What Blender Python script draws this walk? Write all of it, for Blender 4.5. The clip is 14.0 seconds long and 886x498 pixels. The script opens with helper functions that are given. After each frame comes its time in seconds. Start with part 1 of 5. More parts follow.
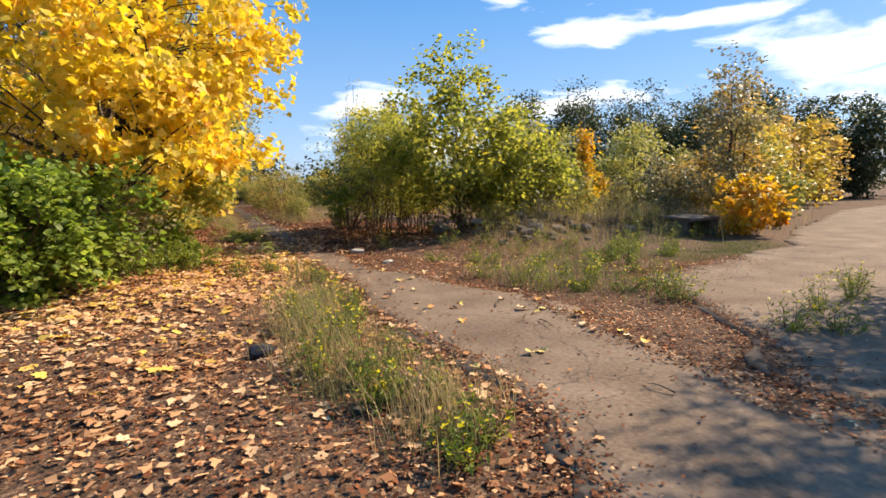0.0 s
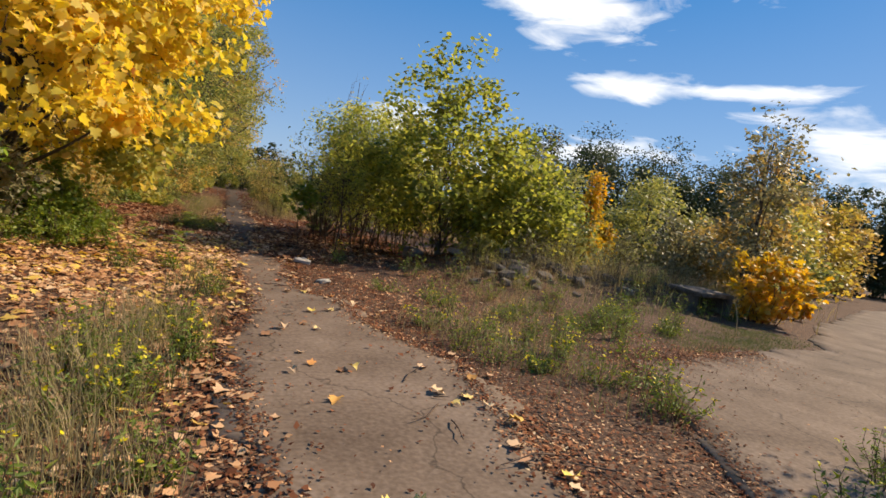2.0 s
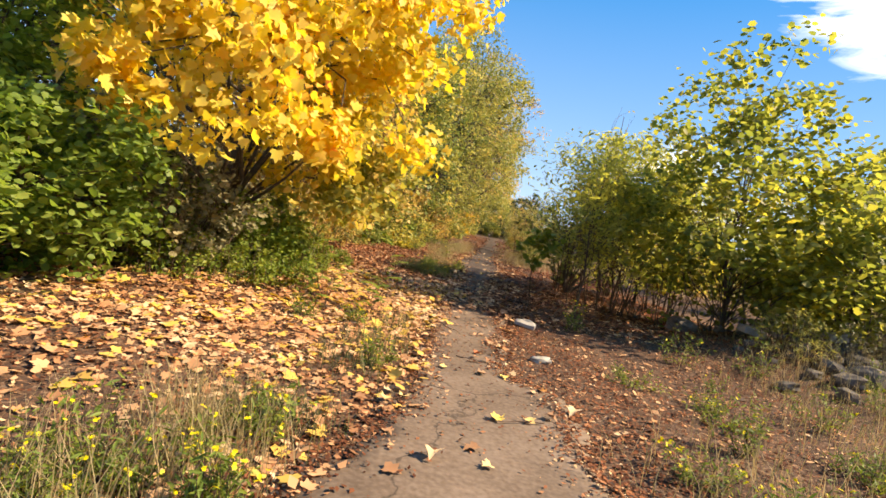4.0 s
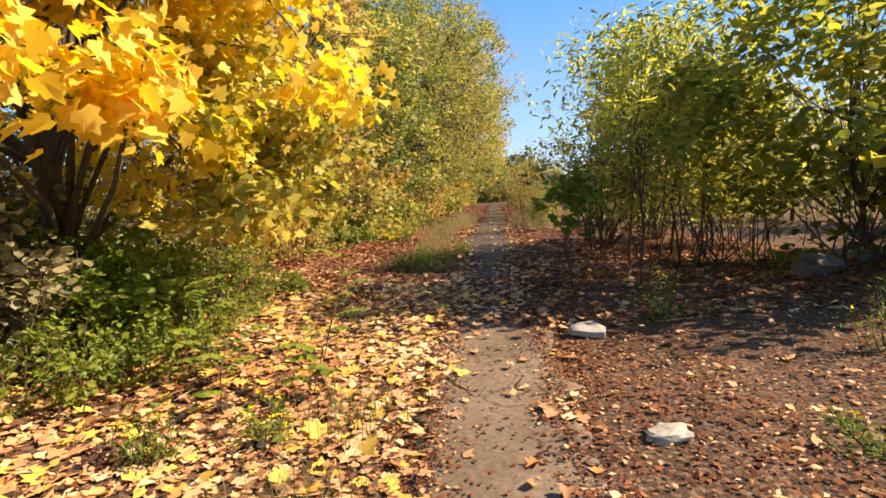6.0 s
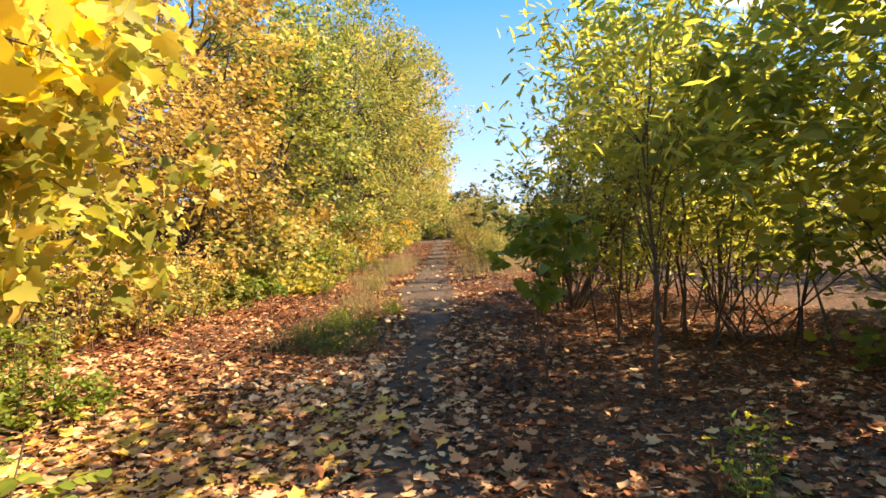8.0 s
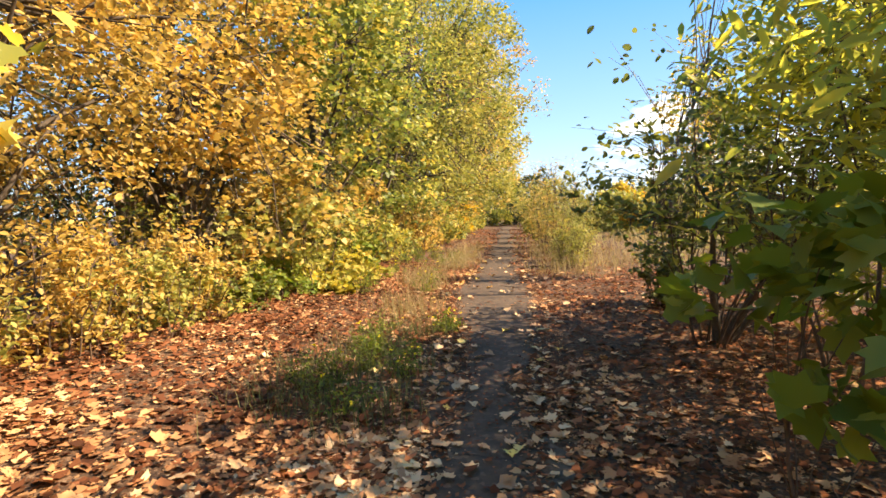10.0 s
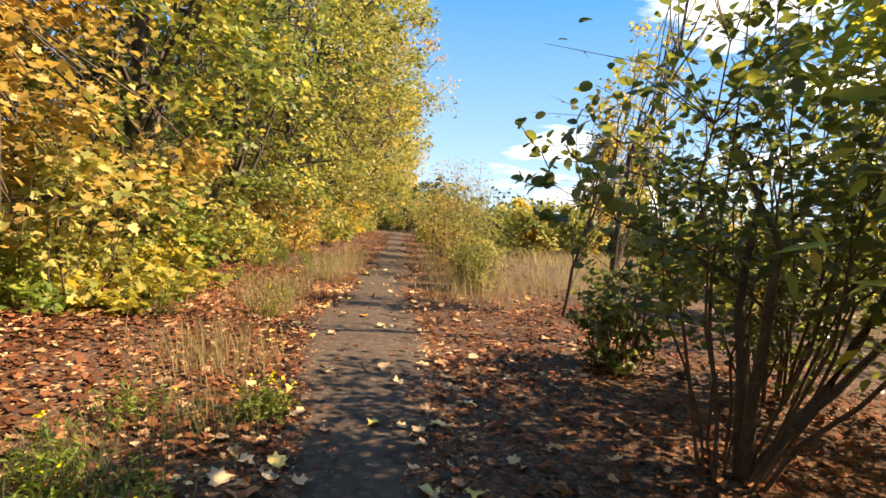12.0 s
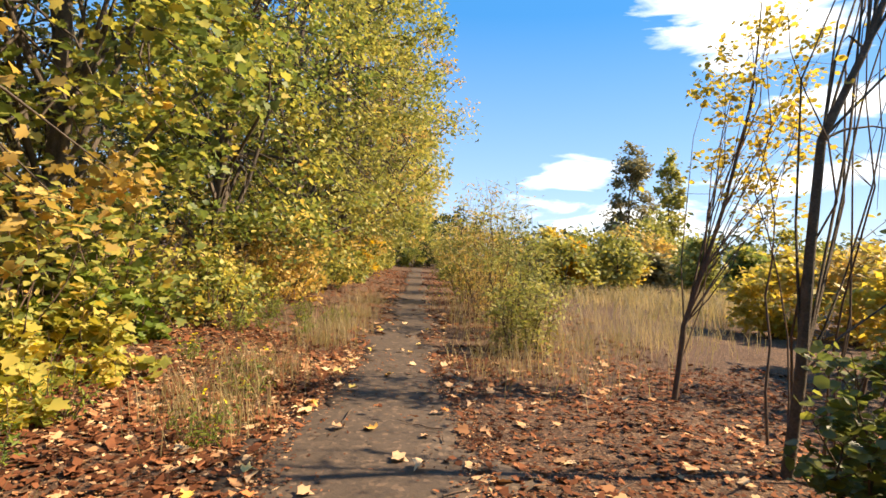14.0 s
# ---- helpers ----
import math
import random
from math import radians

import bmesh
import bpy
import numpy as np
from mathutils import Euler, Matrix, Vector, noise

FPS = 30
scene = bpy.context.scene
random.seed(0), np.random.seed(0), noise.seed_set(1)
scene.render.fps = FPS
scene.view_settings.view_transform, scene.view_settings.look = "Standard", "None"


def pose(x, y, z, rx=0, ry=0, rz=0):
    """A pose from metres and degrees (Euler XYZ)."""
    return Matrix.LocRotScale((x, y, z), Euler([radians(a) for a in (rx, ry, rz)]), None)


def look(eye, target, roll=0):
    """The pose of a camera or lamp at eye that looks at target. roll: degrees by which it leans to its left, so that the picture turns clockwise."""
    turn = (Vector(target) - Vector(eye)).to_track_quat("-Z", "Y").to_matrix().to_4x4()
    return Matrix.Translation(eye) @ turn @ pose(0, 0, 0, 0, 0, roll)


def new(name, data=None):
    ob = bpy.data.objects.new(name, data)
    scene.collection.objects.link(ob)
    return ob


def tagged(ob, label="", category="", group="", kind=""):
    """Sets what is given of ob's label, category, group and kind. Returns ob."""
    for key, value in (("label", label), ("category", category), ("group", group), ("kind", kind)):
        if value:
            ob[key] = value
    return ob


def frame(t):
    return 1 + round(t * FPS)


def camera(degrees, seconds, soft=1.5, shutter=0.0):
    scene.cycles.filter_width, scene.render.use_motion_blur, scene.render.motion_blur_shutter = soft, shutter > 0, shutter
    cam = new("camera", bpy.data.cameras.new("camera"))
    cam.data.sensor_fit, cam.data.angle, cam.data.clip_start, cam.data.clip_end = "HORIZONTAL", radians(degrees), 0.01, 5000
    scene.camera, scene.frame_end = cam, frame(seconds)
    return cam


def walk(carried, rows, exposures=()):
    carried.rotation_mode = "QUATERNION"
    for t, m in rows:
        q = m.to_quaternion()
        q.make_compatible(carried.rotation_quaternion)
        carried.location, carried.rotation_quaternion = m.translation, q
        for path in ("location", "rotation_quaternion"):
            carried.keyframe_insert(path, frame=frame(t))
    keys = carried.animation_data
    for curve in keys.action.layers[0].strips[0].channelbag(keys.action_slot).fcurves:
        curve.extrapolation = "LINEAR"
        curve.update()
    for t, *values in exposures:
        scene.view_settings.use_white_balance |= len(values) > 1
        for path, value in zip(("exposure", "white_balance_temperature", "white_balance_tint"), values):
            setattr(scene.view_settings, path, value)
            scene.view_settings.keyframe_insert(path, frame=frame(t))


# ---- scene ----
cam = camera(81.0, 14.0, soft=1.6)
PATH = [
    (0, (-0.576, -1.714, 1.47), (0.23, 0.101, 1.237), -1.2),
    (0.5, (-0.146, -1.204, 1.41), (1.015, 0.403, 1.147), 6.5),
    (1, (0.199, -1.07, 1.439), (1.545, 0.371, 1.111), 11.9),
    (1.5, (0.583, -0.555, 1.482), (1.414, 1.254, 1.288), 4.5),
    (2, (1.004, -0.229, 1.466), (1.788, 1.605, 1.318), 9.0),
    (2.5, (1.479, 0.145, 1.465), (2.07, 2.041, 1.233), 7.7),
    (3, (1.676, 0.957, 1.442), (1.577, 2.937, 1.173), 8.0),
    (3.5, (1.773, 1.537, 1.429), (1.607, 3.518, 1.207), 9.0),
    (3.7, (1.834, 1.755, 1.445), (1.644, 3.742, 1.32), 11.1),
    (5.8, (1.715, 5.13, 1.42), (1.485, 7.108, 1.236), -1.6),
    (6, (1.732, 5.406, 1.377), (1.515, 7.383, 1.162), -3.1),
    (6.5, (1.743, 6.062, 1.423), (1.558, 8.044, 1.228), -2.3),
    (7, (1.749, 6.704, 1.459), (1.573, 8.688, 1.285), -1.0),
    (7.5, (1.86, 7.371, 1.461), (1.668, 9.359, 1.355), -0.9),
    (8, (1.828, 8.086, 1.482), (1.824, 10.084, 1.394), -2.8),
    (8.5, (1.807, 8.738, 1.466), (1.908, 10.733, 1.374), -7.4),
    (8.7, (1.817, 8.981, 1.512), (1.739, 10.974, 1.367), -6.5),
    (10.8, (1.574, 11.907, 1.426), (1.336, 13.89, 1.313), -0.2),
    (11, (1.591, 12.213, 1.412), (1.442, 14.205, 1.318), 1.1),
    (11.5, (1.611, 12.915, 1.425), (1.748, 14.91, 1.368), 6.2),
    (12, (1.674, 13.648, 1.413), (1.845, 15.638, 1.307), 5.3),
    (12.5, (1.644, 14.377, 1.443), (1.679, 16.376, 1.388), 3.7),
    (13, (1.601, 15.164, 1.493), (1.554, 17.163, 1.456), 3.2),
    (13.5, (1.657, 15.844, 1.484), (1.546, 17.841, 1.45), 0.5),
    (14, (1.605, 16.474, 1.498), (1.694, 18.472, 1.513), 3.2),
]
walk(cam, [(t, look(eye, target, roll)) for t, eye, target, roll in PATH],
     [(0.0, 1.0, 7000, 10), (0.5, 0.75, 6900, 10), (1.0, 0.6, 6800, 10), (1.5, 0.45, 6700, 10), (2.0, 0.5, 6800, 10), (2.5, 0.7, 6850, 10), (3.0, 1.05, 7200, 10), (3.5, 1.25, 7400, 10),
      (6.0, 1.25, 7400, 10), (8.5, 1.75, 7900, 10), (11.0, 1.6, 7900, 10), (14.0, 1.35, 7500, 10)])

# ---------------- light ----------------
SUN_AZ, SUN_EL = 86.0, 41.0          # degrees clockwise from +Y, degrees up
sun_dir = Vector((math.sin(radians(SUN_AZ)) * math.cos(radians(SUN_EL)),
                  math.cos(radians(SUN_AZ)) * math.cos(radians(SUN_EL)), math.sin(radians(SUN_EL))))
sun_data = bpy.data.lights.new("sun", "SUN")
sun_data.energy, sun_data.angle, sun_data.color = 5.0, radians(0.6), (1.0, 0.86, 0.66)
sun = new("sun", sun_data)
sun.matrix_world = look(sun_dir * 60, (0, 0, 0))

world = bpy.data.worlds.new("sky")
scene.world = world
world.use_nodes = True
wn, wl = world.node_tree.nodes, world.node_tree.links
wn.clear()
sky = wn.new("ShaderNodeTexSky")
sky.sky_type, sky.sun_disc = "NISHITA", False
sky.sun_elevation, sky.sun_rotation = radians(SUN_EL), radians(SUN_AZ)
sky.air_density, sky.dust_density, sky.ozone_density = 1.0, 0.5, 1.8
coord = wn.new("ShaderNodeTexCoord")
sep = wn.new("ShaderNodeSeparateXYZ")
wl.new(coord.outputs["Generated"], sep.inputs[0])


def wmath(op, a, b=None):
    n = wn.new("ShaderNodeMath")
    n.operation = op
    for i, v in enumerate((a, b)):
        if v is None:
            continue
        if isinstance(v, (int, float)):
            n.inputs[i].default_value = v
        else:
            wl.new(v, n.inputs[i])
    return n.outputs[0]


# thin drifting clouds: each a soft patch at a bearing and a height over the horizon, frayed by noise
bearing = wmath("ARCTAN2", sep.outputs[0], sep.outputs[1])
raised = wmath("ARCSINE", sep.outputs[2])
plane = wn.new("ShaderNodeCombineXYZ")
wl.new(wmath("MULTIPLY", bearing, 3.0), plane.inputs[0])
wl.new(wmath("MULTIPLY", raised, 11.0), plane.inputs[1])
cloud = wn.new("ShaderNodeTexNoise")
cloud.inputs["Scale"].default_value, cloud.inputs["Detail"].default_value = 2.6, 7.0
cloud.inputs["Roughness"].default_value, cloud.inputs["Distortion"].default_value = 0.55, 0.5
wl.new(plane.outputs[0], cloud.inputs["Vector"])
CLOUDS = [  # bearing, height, half width, half height (degrees), strength
    (40, 15.2, 7, 1.5, 1.0), (51, 15.0, 9, 0.9, 0.9), (66, 11, 14, 4.0, 0.9), (84, 14, 16, 7.0, 1.0), (38, 8.5, 9, 1.6, 0.8), (17, 10, 4, 1.2, 0.45),
    (33, 24, 10, 6.5, 1.1), (50, 27, 16, 4.0, 0.7), (16, 8.2, 5, 1.5, 0.9), (24, 4.5, 12, 2.5, 0.6), (120, 20, 18, 5.0, 0.9), (-60, 16, 16, 3.0, 0.7), (-130, 14, 20, 4.0, 0.8), (175, 18, 18, 4.0, 0.8),
]
gather = None
for c_az, c_el, c_w, c_h, c_s in CLOUDS:
    u = wmath("DIVIDE", wmath("SUBTRACT", bearing, radians(c_az)), radians(c_w))
    w = wmath("DIVIDE", wmath("SUBTRACT", raised, radians(c_el)), radians(c_h))
    near_it = wmath("SUBTRACT", 1.0, wmath("SQRT", wmath("ADD", wmath("MULTIPLY", u, u), wmath("MULTIPLY", w, w))))
    puff = wmath("MULTIPLY", wmath("MAXIMUM", near_it, -1.3), c_s)
    gather = puff if gather is None else wmath("MAXIMUM", gather, puff)
veil = wn.new("ShaderNodeMapRange")
veil.inputs["From Min"].default_value, veil.inputs["From Max"].default_value = 0.02, 0.75
wl.new(wmath("ADD", gather, wmath("MULTIPLY", wmath("SUBTRACT", cloud.outputs["Fac"], 0.5), 2.2)), veil.inputs["Value"])
low = wn.new("ShaderNodeMapRange")
low.inputs["From Min"].default_value, low.inputs["From Max"].default_value = 0.0, 0.42
low.inputs["To Min"].default_value, low.inputs["To Max"].default_value = 0.20, 0.0
wl.new(sep.outputs[2], low.inputs["Value"])
cover = wmath("MINIMUM", wmath("ADD", veil.outputs[0], low.outputs[0]), 0.95)
blue = wn.new("ShaderNodeHueSaturation")
blue.inputs["Saturation"].default_value, blue.inputs["Value"].default_value = 1.45, 1.0
wl.new(sky.outputs[0], blue.inputs["Color"])
mixc = wn.new("ShaderNodeMix")
mixc.data_type = "RGBA"
wl.new(cover, mixc.inputs["Factor"])
azure = wn.new("ShaderNodeMix")
azure.data_type = "RGBA"
azure.inputs["Factor"].default_value = 0.7
wl.new(blue.outputs[0], azure.inputs["A"])
azure.inputs["B"].default_value = (0.42, 2.3, 5.9, 1)
wl.new(azure.outputs["Result"], mixc.inputs["A"])
mixc.inputs["B"].default_value = (10.5, 10.7, 11.0, 1)
bgn = wn.new("ShaderNodeBackground")
bgn.inputs["Strength"].default_value = 0.082
wl.new(mixc.outputs["Result"], bgn.inputs["Color"])
wout = wn.new("ShaderNodeOutputWorld")
wl.new(bgn.outputs[0], wout.inputs["Surface"])

# ---------------- materials ----------------


def ramp_node(nodes, stops):
    r = nodes.new("ShaderNodeValToRGB")
    while len(r.color_ramp.elements) < len(stops):
        r.color_ramp.elements.new(0.5)
    for e, (p, c) in zip(r.color_ramp.elements, stops):
        e.position, e.color = p, (*c, 1)
    return r


def surface(name, stops, scale=4.0, fine=60.0, rough=0.9, bump=0.4, dist=0.01, spots=None, detail=6.0, warp=0.3, cracks=0.0):
    """Rough natural surface: coarse noise picks the colour, fine noise breaks it up and gives relief."""
    m = bpy.data.materials.new(name)
    m.use_nodes = True
    n, l = m.node_tree.nodes, m.node_tree.links
    b = n["Principled BSDF"]
    tc = n.new("ShaderNodeTexCoord")
    a = n.new("ShaderNodeTexNoise")
    a.inputs["Scale"].default_value, a.inputs["Detail"].default_value, a.inputs["Distortion"].default_value = scale, detail, warp
    f = n.new("ShaderNodeTexNoise")
    f.inputs["Scale"].default_value, f.inputs["Detail"].default_value = fine, 5.0
    for t in (a, f):
        l.new(tc.outputs["Object"], t.inputs["Vector"])
    r = ramp_node(n, stops)
    mx = n.new("ShaderNodeMix")
    mx.inputs["Factor"].default_value = 0.45
    l.new(a.outputs["Fac"], mx.inputs["A"])
    l.new(f.outputs["Fac"], mx.inputs["B"])
    l.new(mx.outputs["Result"], r.inputs["Fac"])
    col = r.outputs["Color"]
    if spots:
        v = n.new("ShaderNodeTexVoronoi")
        v.inputs["Scale"].default_value = spots[0]
        l.new(tc.outputs["Object"], v.inputs["Vector"])
        sp = n.new("ShaderNodeSeparateColor")
        l.new(v.outputs["Color"], sp.inputs[0])
        rr = ramp_node(n, spots[1])
        l.new(sp.outputs[0], rr.inputs["Fac"])
        m2 = n.new("ShaderNodeMix")
        m2.data_type = "RGBA"
        m2.inputs["Factor"].default_value = spots[2]
        l.new(col, m2.inputs["A"])
        l.new(rr.outputs["Color"], m2.inputs["B"])
        col = m2.outputs["Result"]
    if cracks:
        jit = n.new("ShaderNodeMix")
        jit.data_type = "RGBA"
        jit.inputs["Factor"].default_value = 0.45
        l.new(tc.outputs["Object"], jit.inputs["A"])
        wv = n.new("ShaderNodeTexNoise")
        wv.inputs["Scale"].default_value, wv.inputs["Detail"].default_value = 2.2, 6.0
        l.new(tc.outputs["Object"], wv.inputs["Vector"])
        l.new(wv.outputs["Color"], jit.inputs["B"])
        vc = n.new("ShaderNodeTexVoronoi")
        vc.feature = "DISTANCE_TO_EDGE"
        vc.inputs["Scale"].default_value = cracks
        l.new(jit.outputs["Result"], vc.inputs["Vector"])
        cr = n.new("ShaderNodeMapRange")
        cr.inputs["From Min"].default_value, cr.inputs["From Max"].default_value = 0.001, 0.006
        cr.inputs["To Min"].default_value, cr.inputs["To Max"].default_value = 0.5, 1.0
        l.new(vc.outputs["Distance"], cr.inputs["Value"])
        dark = n.new("ShaderNodeMix")
        dark.data_type, dark.blend_type = "RGBA", "MULTIPLY"
        dark.inputs["Factor"].default_value = 1.0
        l.new(col, dark.inputs["A"])
        l.new(cr.outputs[0], dark.inputs["B"])
        col = dark.outputs["Result"]
    l.new(col, b.inputs["Base Color"])
    b.inputs["Roughness"].default_value = rough
    b.inputs["Specular IOR Level"].default_value = 0.25
    bp = n.new("ShaderNodeBump")
    bp.inputs["Strength"].default_value, bp.inputs["Distance"].default_value = bump, dist
    l.new(f.outputs["Fac"], bp.inputs["Height"])
    l.new(bp.outputs[0], b.inputs["Normal"])
    return m


def foliage(name, stops, through_light=0.45, rough=0.5, clump=0.8, thin=1.25, lift=1.0):
    """Leaf: each leaf its own tint, shifted by clump, light shines through."""
    m = bpy.data.materials.new(name)
    m.use_nodes = True
    n, l = m.node_tree.nodes, m.node_tree.links
    b = n["Principled BSDF"]
    g = n.new("ShaderNodeNewGeometry")
    tc = n.new("ShaderNodeTexCoord")
    a = n.new("ShaderNodeTexNoise")
    a.inputs["Scale"].default_value, a.inputs["Detail"].default_value = clump, 3.0
    l.new(tc.outputs["Object"], a.inputs["Vector"])
    st = n.new("ShaderNodeMapRange")
    st.inputs["From Min"].default_value, st.inputs["From Max"].default_value = 0.3, 0.7
    l.new(a.outputs["Fac"], st.inputs["Value"])
    mx = n.new("ShaderNodeMix")
    mx.inputs["Factor"].default_value = 0.5
    l.new(g.outputs["Random Per Island"], mx.inputs["A"])
    l.new(st.outputs[0], mx.inputs["B"])
    r = ramp_node(n, [(p, tuple(min(0.85, c * lift) for c in col)) for p, col in stops])
    l.new(mx.outputs["Result"], r.inputs["Fac"])
    l.new(r.outputs["Color"], b.inputs["Base Color"])
    b.inputs["Roughness"].default_value = rough
    b.inputs["Specular IOR Level"].default_value = 0.3 if through_light > 0.2 else 0.08
    tr = n.new("ShaderNodeBsdfTranslucent")
    hs = n.new("ShaderNodeHueSaturation")
    hs.inputs["Saturation"].default_value, hs.inputs["Value"].default_value = 1.1, thin
    l.new(r.outputs["Color"], hs.inputs["Color"])
    l.new(hs.outputs[0], tr.inputs["Color"])
    ms = n.new("ShaderNodeMixShader")
    ms.inputs[0].default_value = through_light
    l.new(b.outputs[0], ms.inputs[1])
    l.new(tr.outputs[0], ms.inputs[2])
    l.new(ms.outputs[0], n["Material Output"].inputs["Surface"])
    return m


M_SOIL = surface("soil_litter", [(0.25, (0.026, 0.015, 0.01)), (0.5, (0.062, 0.036, 0.024)), (0.75, (0.115, 0.072, 0.048))], 2.5, 45, 0.95, 0.9, 0.02,
                 spots=(42.0, [(0.0, (0.035, 0.02, 0.014)), (0.5, (0.10, 0.052, 0.03)), (0.75, (0.18, 0.088, 0.045)), (1.0, (0.3, 0.19, 0.12))], 0.55))
M_CONC = surface("worn_concrete", [(0.3, (0.080, 0.052, 0.035)), (0.5, (0.155, 0.108, 0.076)), (0.72, (0.25, 0.182, 0.136))], 1.3, 26, 0.9, 0.35, 0.004, detail=9, cracks=0.7)
M_LANE = surface("dark_asphalt_path", [(0.3, (0.058, 0.042, 0.032)), (0.5, (0.076, 0.054, 0.04)), (0.75, (0.125, 0.09, 0.068))], 1.5, 60, 0.9, 0.5, 0.006, detail=9,
                 spots=(26.0, [(0.0, (0.05, 0.034, 0.024)), (0.55, (0.085, 0.06, 0.044)), (0.85, (0.13, 0.085, 0.058)), (1.0, (0.3, 0.19, 0.12))], 0.35), cracks=0.5)
M_STONE = surface("rubble_stone", [(0.3, (0.06, 0.047, 0.038)), (0.5, (0.12, 0.098, 0.08)), (0.75, (0.22, 0.19, 0.16))], 5, 40, 0.9, 0.6, 0.01)
M_PALE = surface("pale_stone", [(0.3, (0.2, 0.175, 0.15)), (0.6, (0.36, 0.32, 0.285)), (0.8, (0.5, 0.46, 0.42))], 6, 50, 0.85, 0.4, 0.006)
M_BARK = surface("grey_bark", [(0.3, (0.05, 0.038, 0.03)), (0.55, (0.11, 0.085, 0.065)), (0.8, (0.19, 0.15, 0.12))], 9, 60, 0.95, 0.9, 0.012)
M_TWIG = surface("brown_twig", [(0.3, (0.06, 0.038, 0.026)), (0.6, (0.13, 0.085, 0.06)), (0.8, (0.2, 0.14, 0.1))], 12, 60, 0.9, 0.4, 0.004)
M_BAG = surface("black_plastic", [(0.3, (0.01, 0.01, 0.012)), (0.7, (0.025, 0.025, 0.03))], 8, 40, 0.3, 0.5, 0.01)
M_PAPER = surface("crumpled_plastic", [(0.3, (0.24, 0.2, 0.16)), (0.55, (0.42, 0.37, 0.3)), (0.8, (0.6, 0.56, 0.48))], 14, 50, 0.5, 0.5, 0.004)

F_MAPLE = foliage("maple_yellow_leaf", [(0.0, (0.37, 0.36, 0.06)), (0.25, (0.70, 0.56, 0.085)), (0.65, (0.80, 0.60, 0.11)), (0.9, (0.80, 0.50, 0.09)), (1.0, (0.72, 0.30, 0.09))], 0.48)
F_MAPLE_GREEN = foliage("maple_turning_leaf", [(0.0, (0.13, 0.15, 0.035)), (0.32, (0.29, 0.29, 0.06)), (0.6, (0.55, 0.44, 0.10)), (0.85, (0.72, 0.49, 0.13)), (1.0, (0.64, 0.29, 0.08))], 0.45)
F_TURN = foliage("green_turning_leaf", [(0.0, (0.05, 0.075, 0.024)), (0.44, (0.155, 0.185, 0.05)), (0.70, (0.40, 0.35, 0.09)), (0.88, (0.66, 0.47, 0.14)), (1.0, (0.64, 0.31, 0.1))], 0.45, lift=1.25)
F_DEEP = foliage("deep_green_leaf", [(0.0, (0.08, 0.125, 0.025)), (0.5, (0.19, 0.26, 0.05)), (1.0, (0.36, 0.40, 0.09))], 0.52, thin=1.5)
F_BUSH = foliage("bush_green_leaf", [(0.0, (0.085, 0.105, 0.026)), (0.45, (0.20, 0.215, 0.048)), (0.8, (0.40, 0.355, 0.075)), (1.0, (0.62, 0.47, 0.09))], 0.62, thin=1.5)
F_ASH = foliage("ash_leaf", [(0.0, (0.14, 0.16, 0.045)), (0.5, (0.33, 0.325, 0.075)), (0.85, (0.55, 0.48, 0.10)), (1.0, (0.64, 0.5, 0.09))], 0.64, thin=1.5)
F_SALLOW = foliage("sallow_leaf", [(0.0, (0.05, 0.065, 0.025)), (0.5, (0.13, 0.15, 0.045)), (0.85, (0.30, 0.29, 0.07)), (1.0, (0.48, 0.41, 0.09))], 0.5, 0.4)
F_HEDGE = foliage("yellowing_leaf", [(0.0, (0.16, 0.13, 0.045)), (0.3, (0.36, 0.26, 0.08)), (0.6, (0.60, 0.41, 0.13)), (0.85, (0.70, 0.45, 0.15)), (1.0, (0.62, 0.28, 0.09))], 0.42)
F_OLIVE = foliage("olive_leaf", [(0.0, (0.08, 0.092, 0.03)), (0.42, (0.21, 0.215, 0.06)), (0.78, (0.40, 0.345, 0.10)), (1.0, (0.58, 0.42, 0.13))], 0.42, lift=1.25)
F_VINE = foliage("grey_green_vine_leaf", [(0.0, (0.07, 0.068, 0.034)), (0.5, (0.19, 0.17, 0.085)), (1.0, (0.38, 0.31, 0.17))], 0.35, lift=1.25)
F_BIRCH = foliage("birch_yellow_leaf", [(0.0, (0.24, 0.22, 0.055)), (0.5, (0.5, 0.39, 0.09)), (1.0, (0.68, 0.44, 0.11))], 0.5)
F_ORANGE = foliage("orange_leaf", [(0.0, (0.40, 0.28, 0.05)), (0.5, (0.64, 0.42, 0.07)), (1.0, (0.70, 0.30, 0.06))], 0.5)
# dark far trees; also near-black leaves that put deep shade behind the row
F_DARK = foliage("dark_far_and_shade_leaf", [(0.0, (0.02, 0.035, 0.018)), (0.5, (0.045, 0.065, 0.028)), (1.0, (0.1, 0.1, 0.04))], 0.3)
F_GRASS = foliage("dry_grass", [(0.0, (0.16, 0.15, 0.05)), (0.5, (0.36, 0.28, 0.14)), (1.0, (0.5, 0.36, 0.2))], 0.4, 0.6)
F_GREENGRASS = foliage("green_grass", [(0.0, (0.05, 0.068, 0.028)), (0.5, (0.12, 0.135, 0.05)), (1.0, (0.28, 0.25, 0.11))], 0.35, 0.6)
F_WEED = foliage("weed_leaf", [(0.0, (0.07, 0.12, 0.025)), (0.5, (0.17, 0.22, 0.035)), (1.0, (0.36, 0.34, 0.05))], 0.4)
F_FLOWER = foliage("yellow_flower", [(0.0, (0.62, 0.5, 0.01)), (1.0, (0.8, 0.66, 0.02))], 0.3)
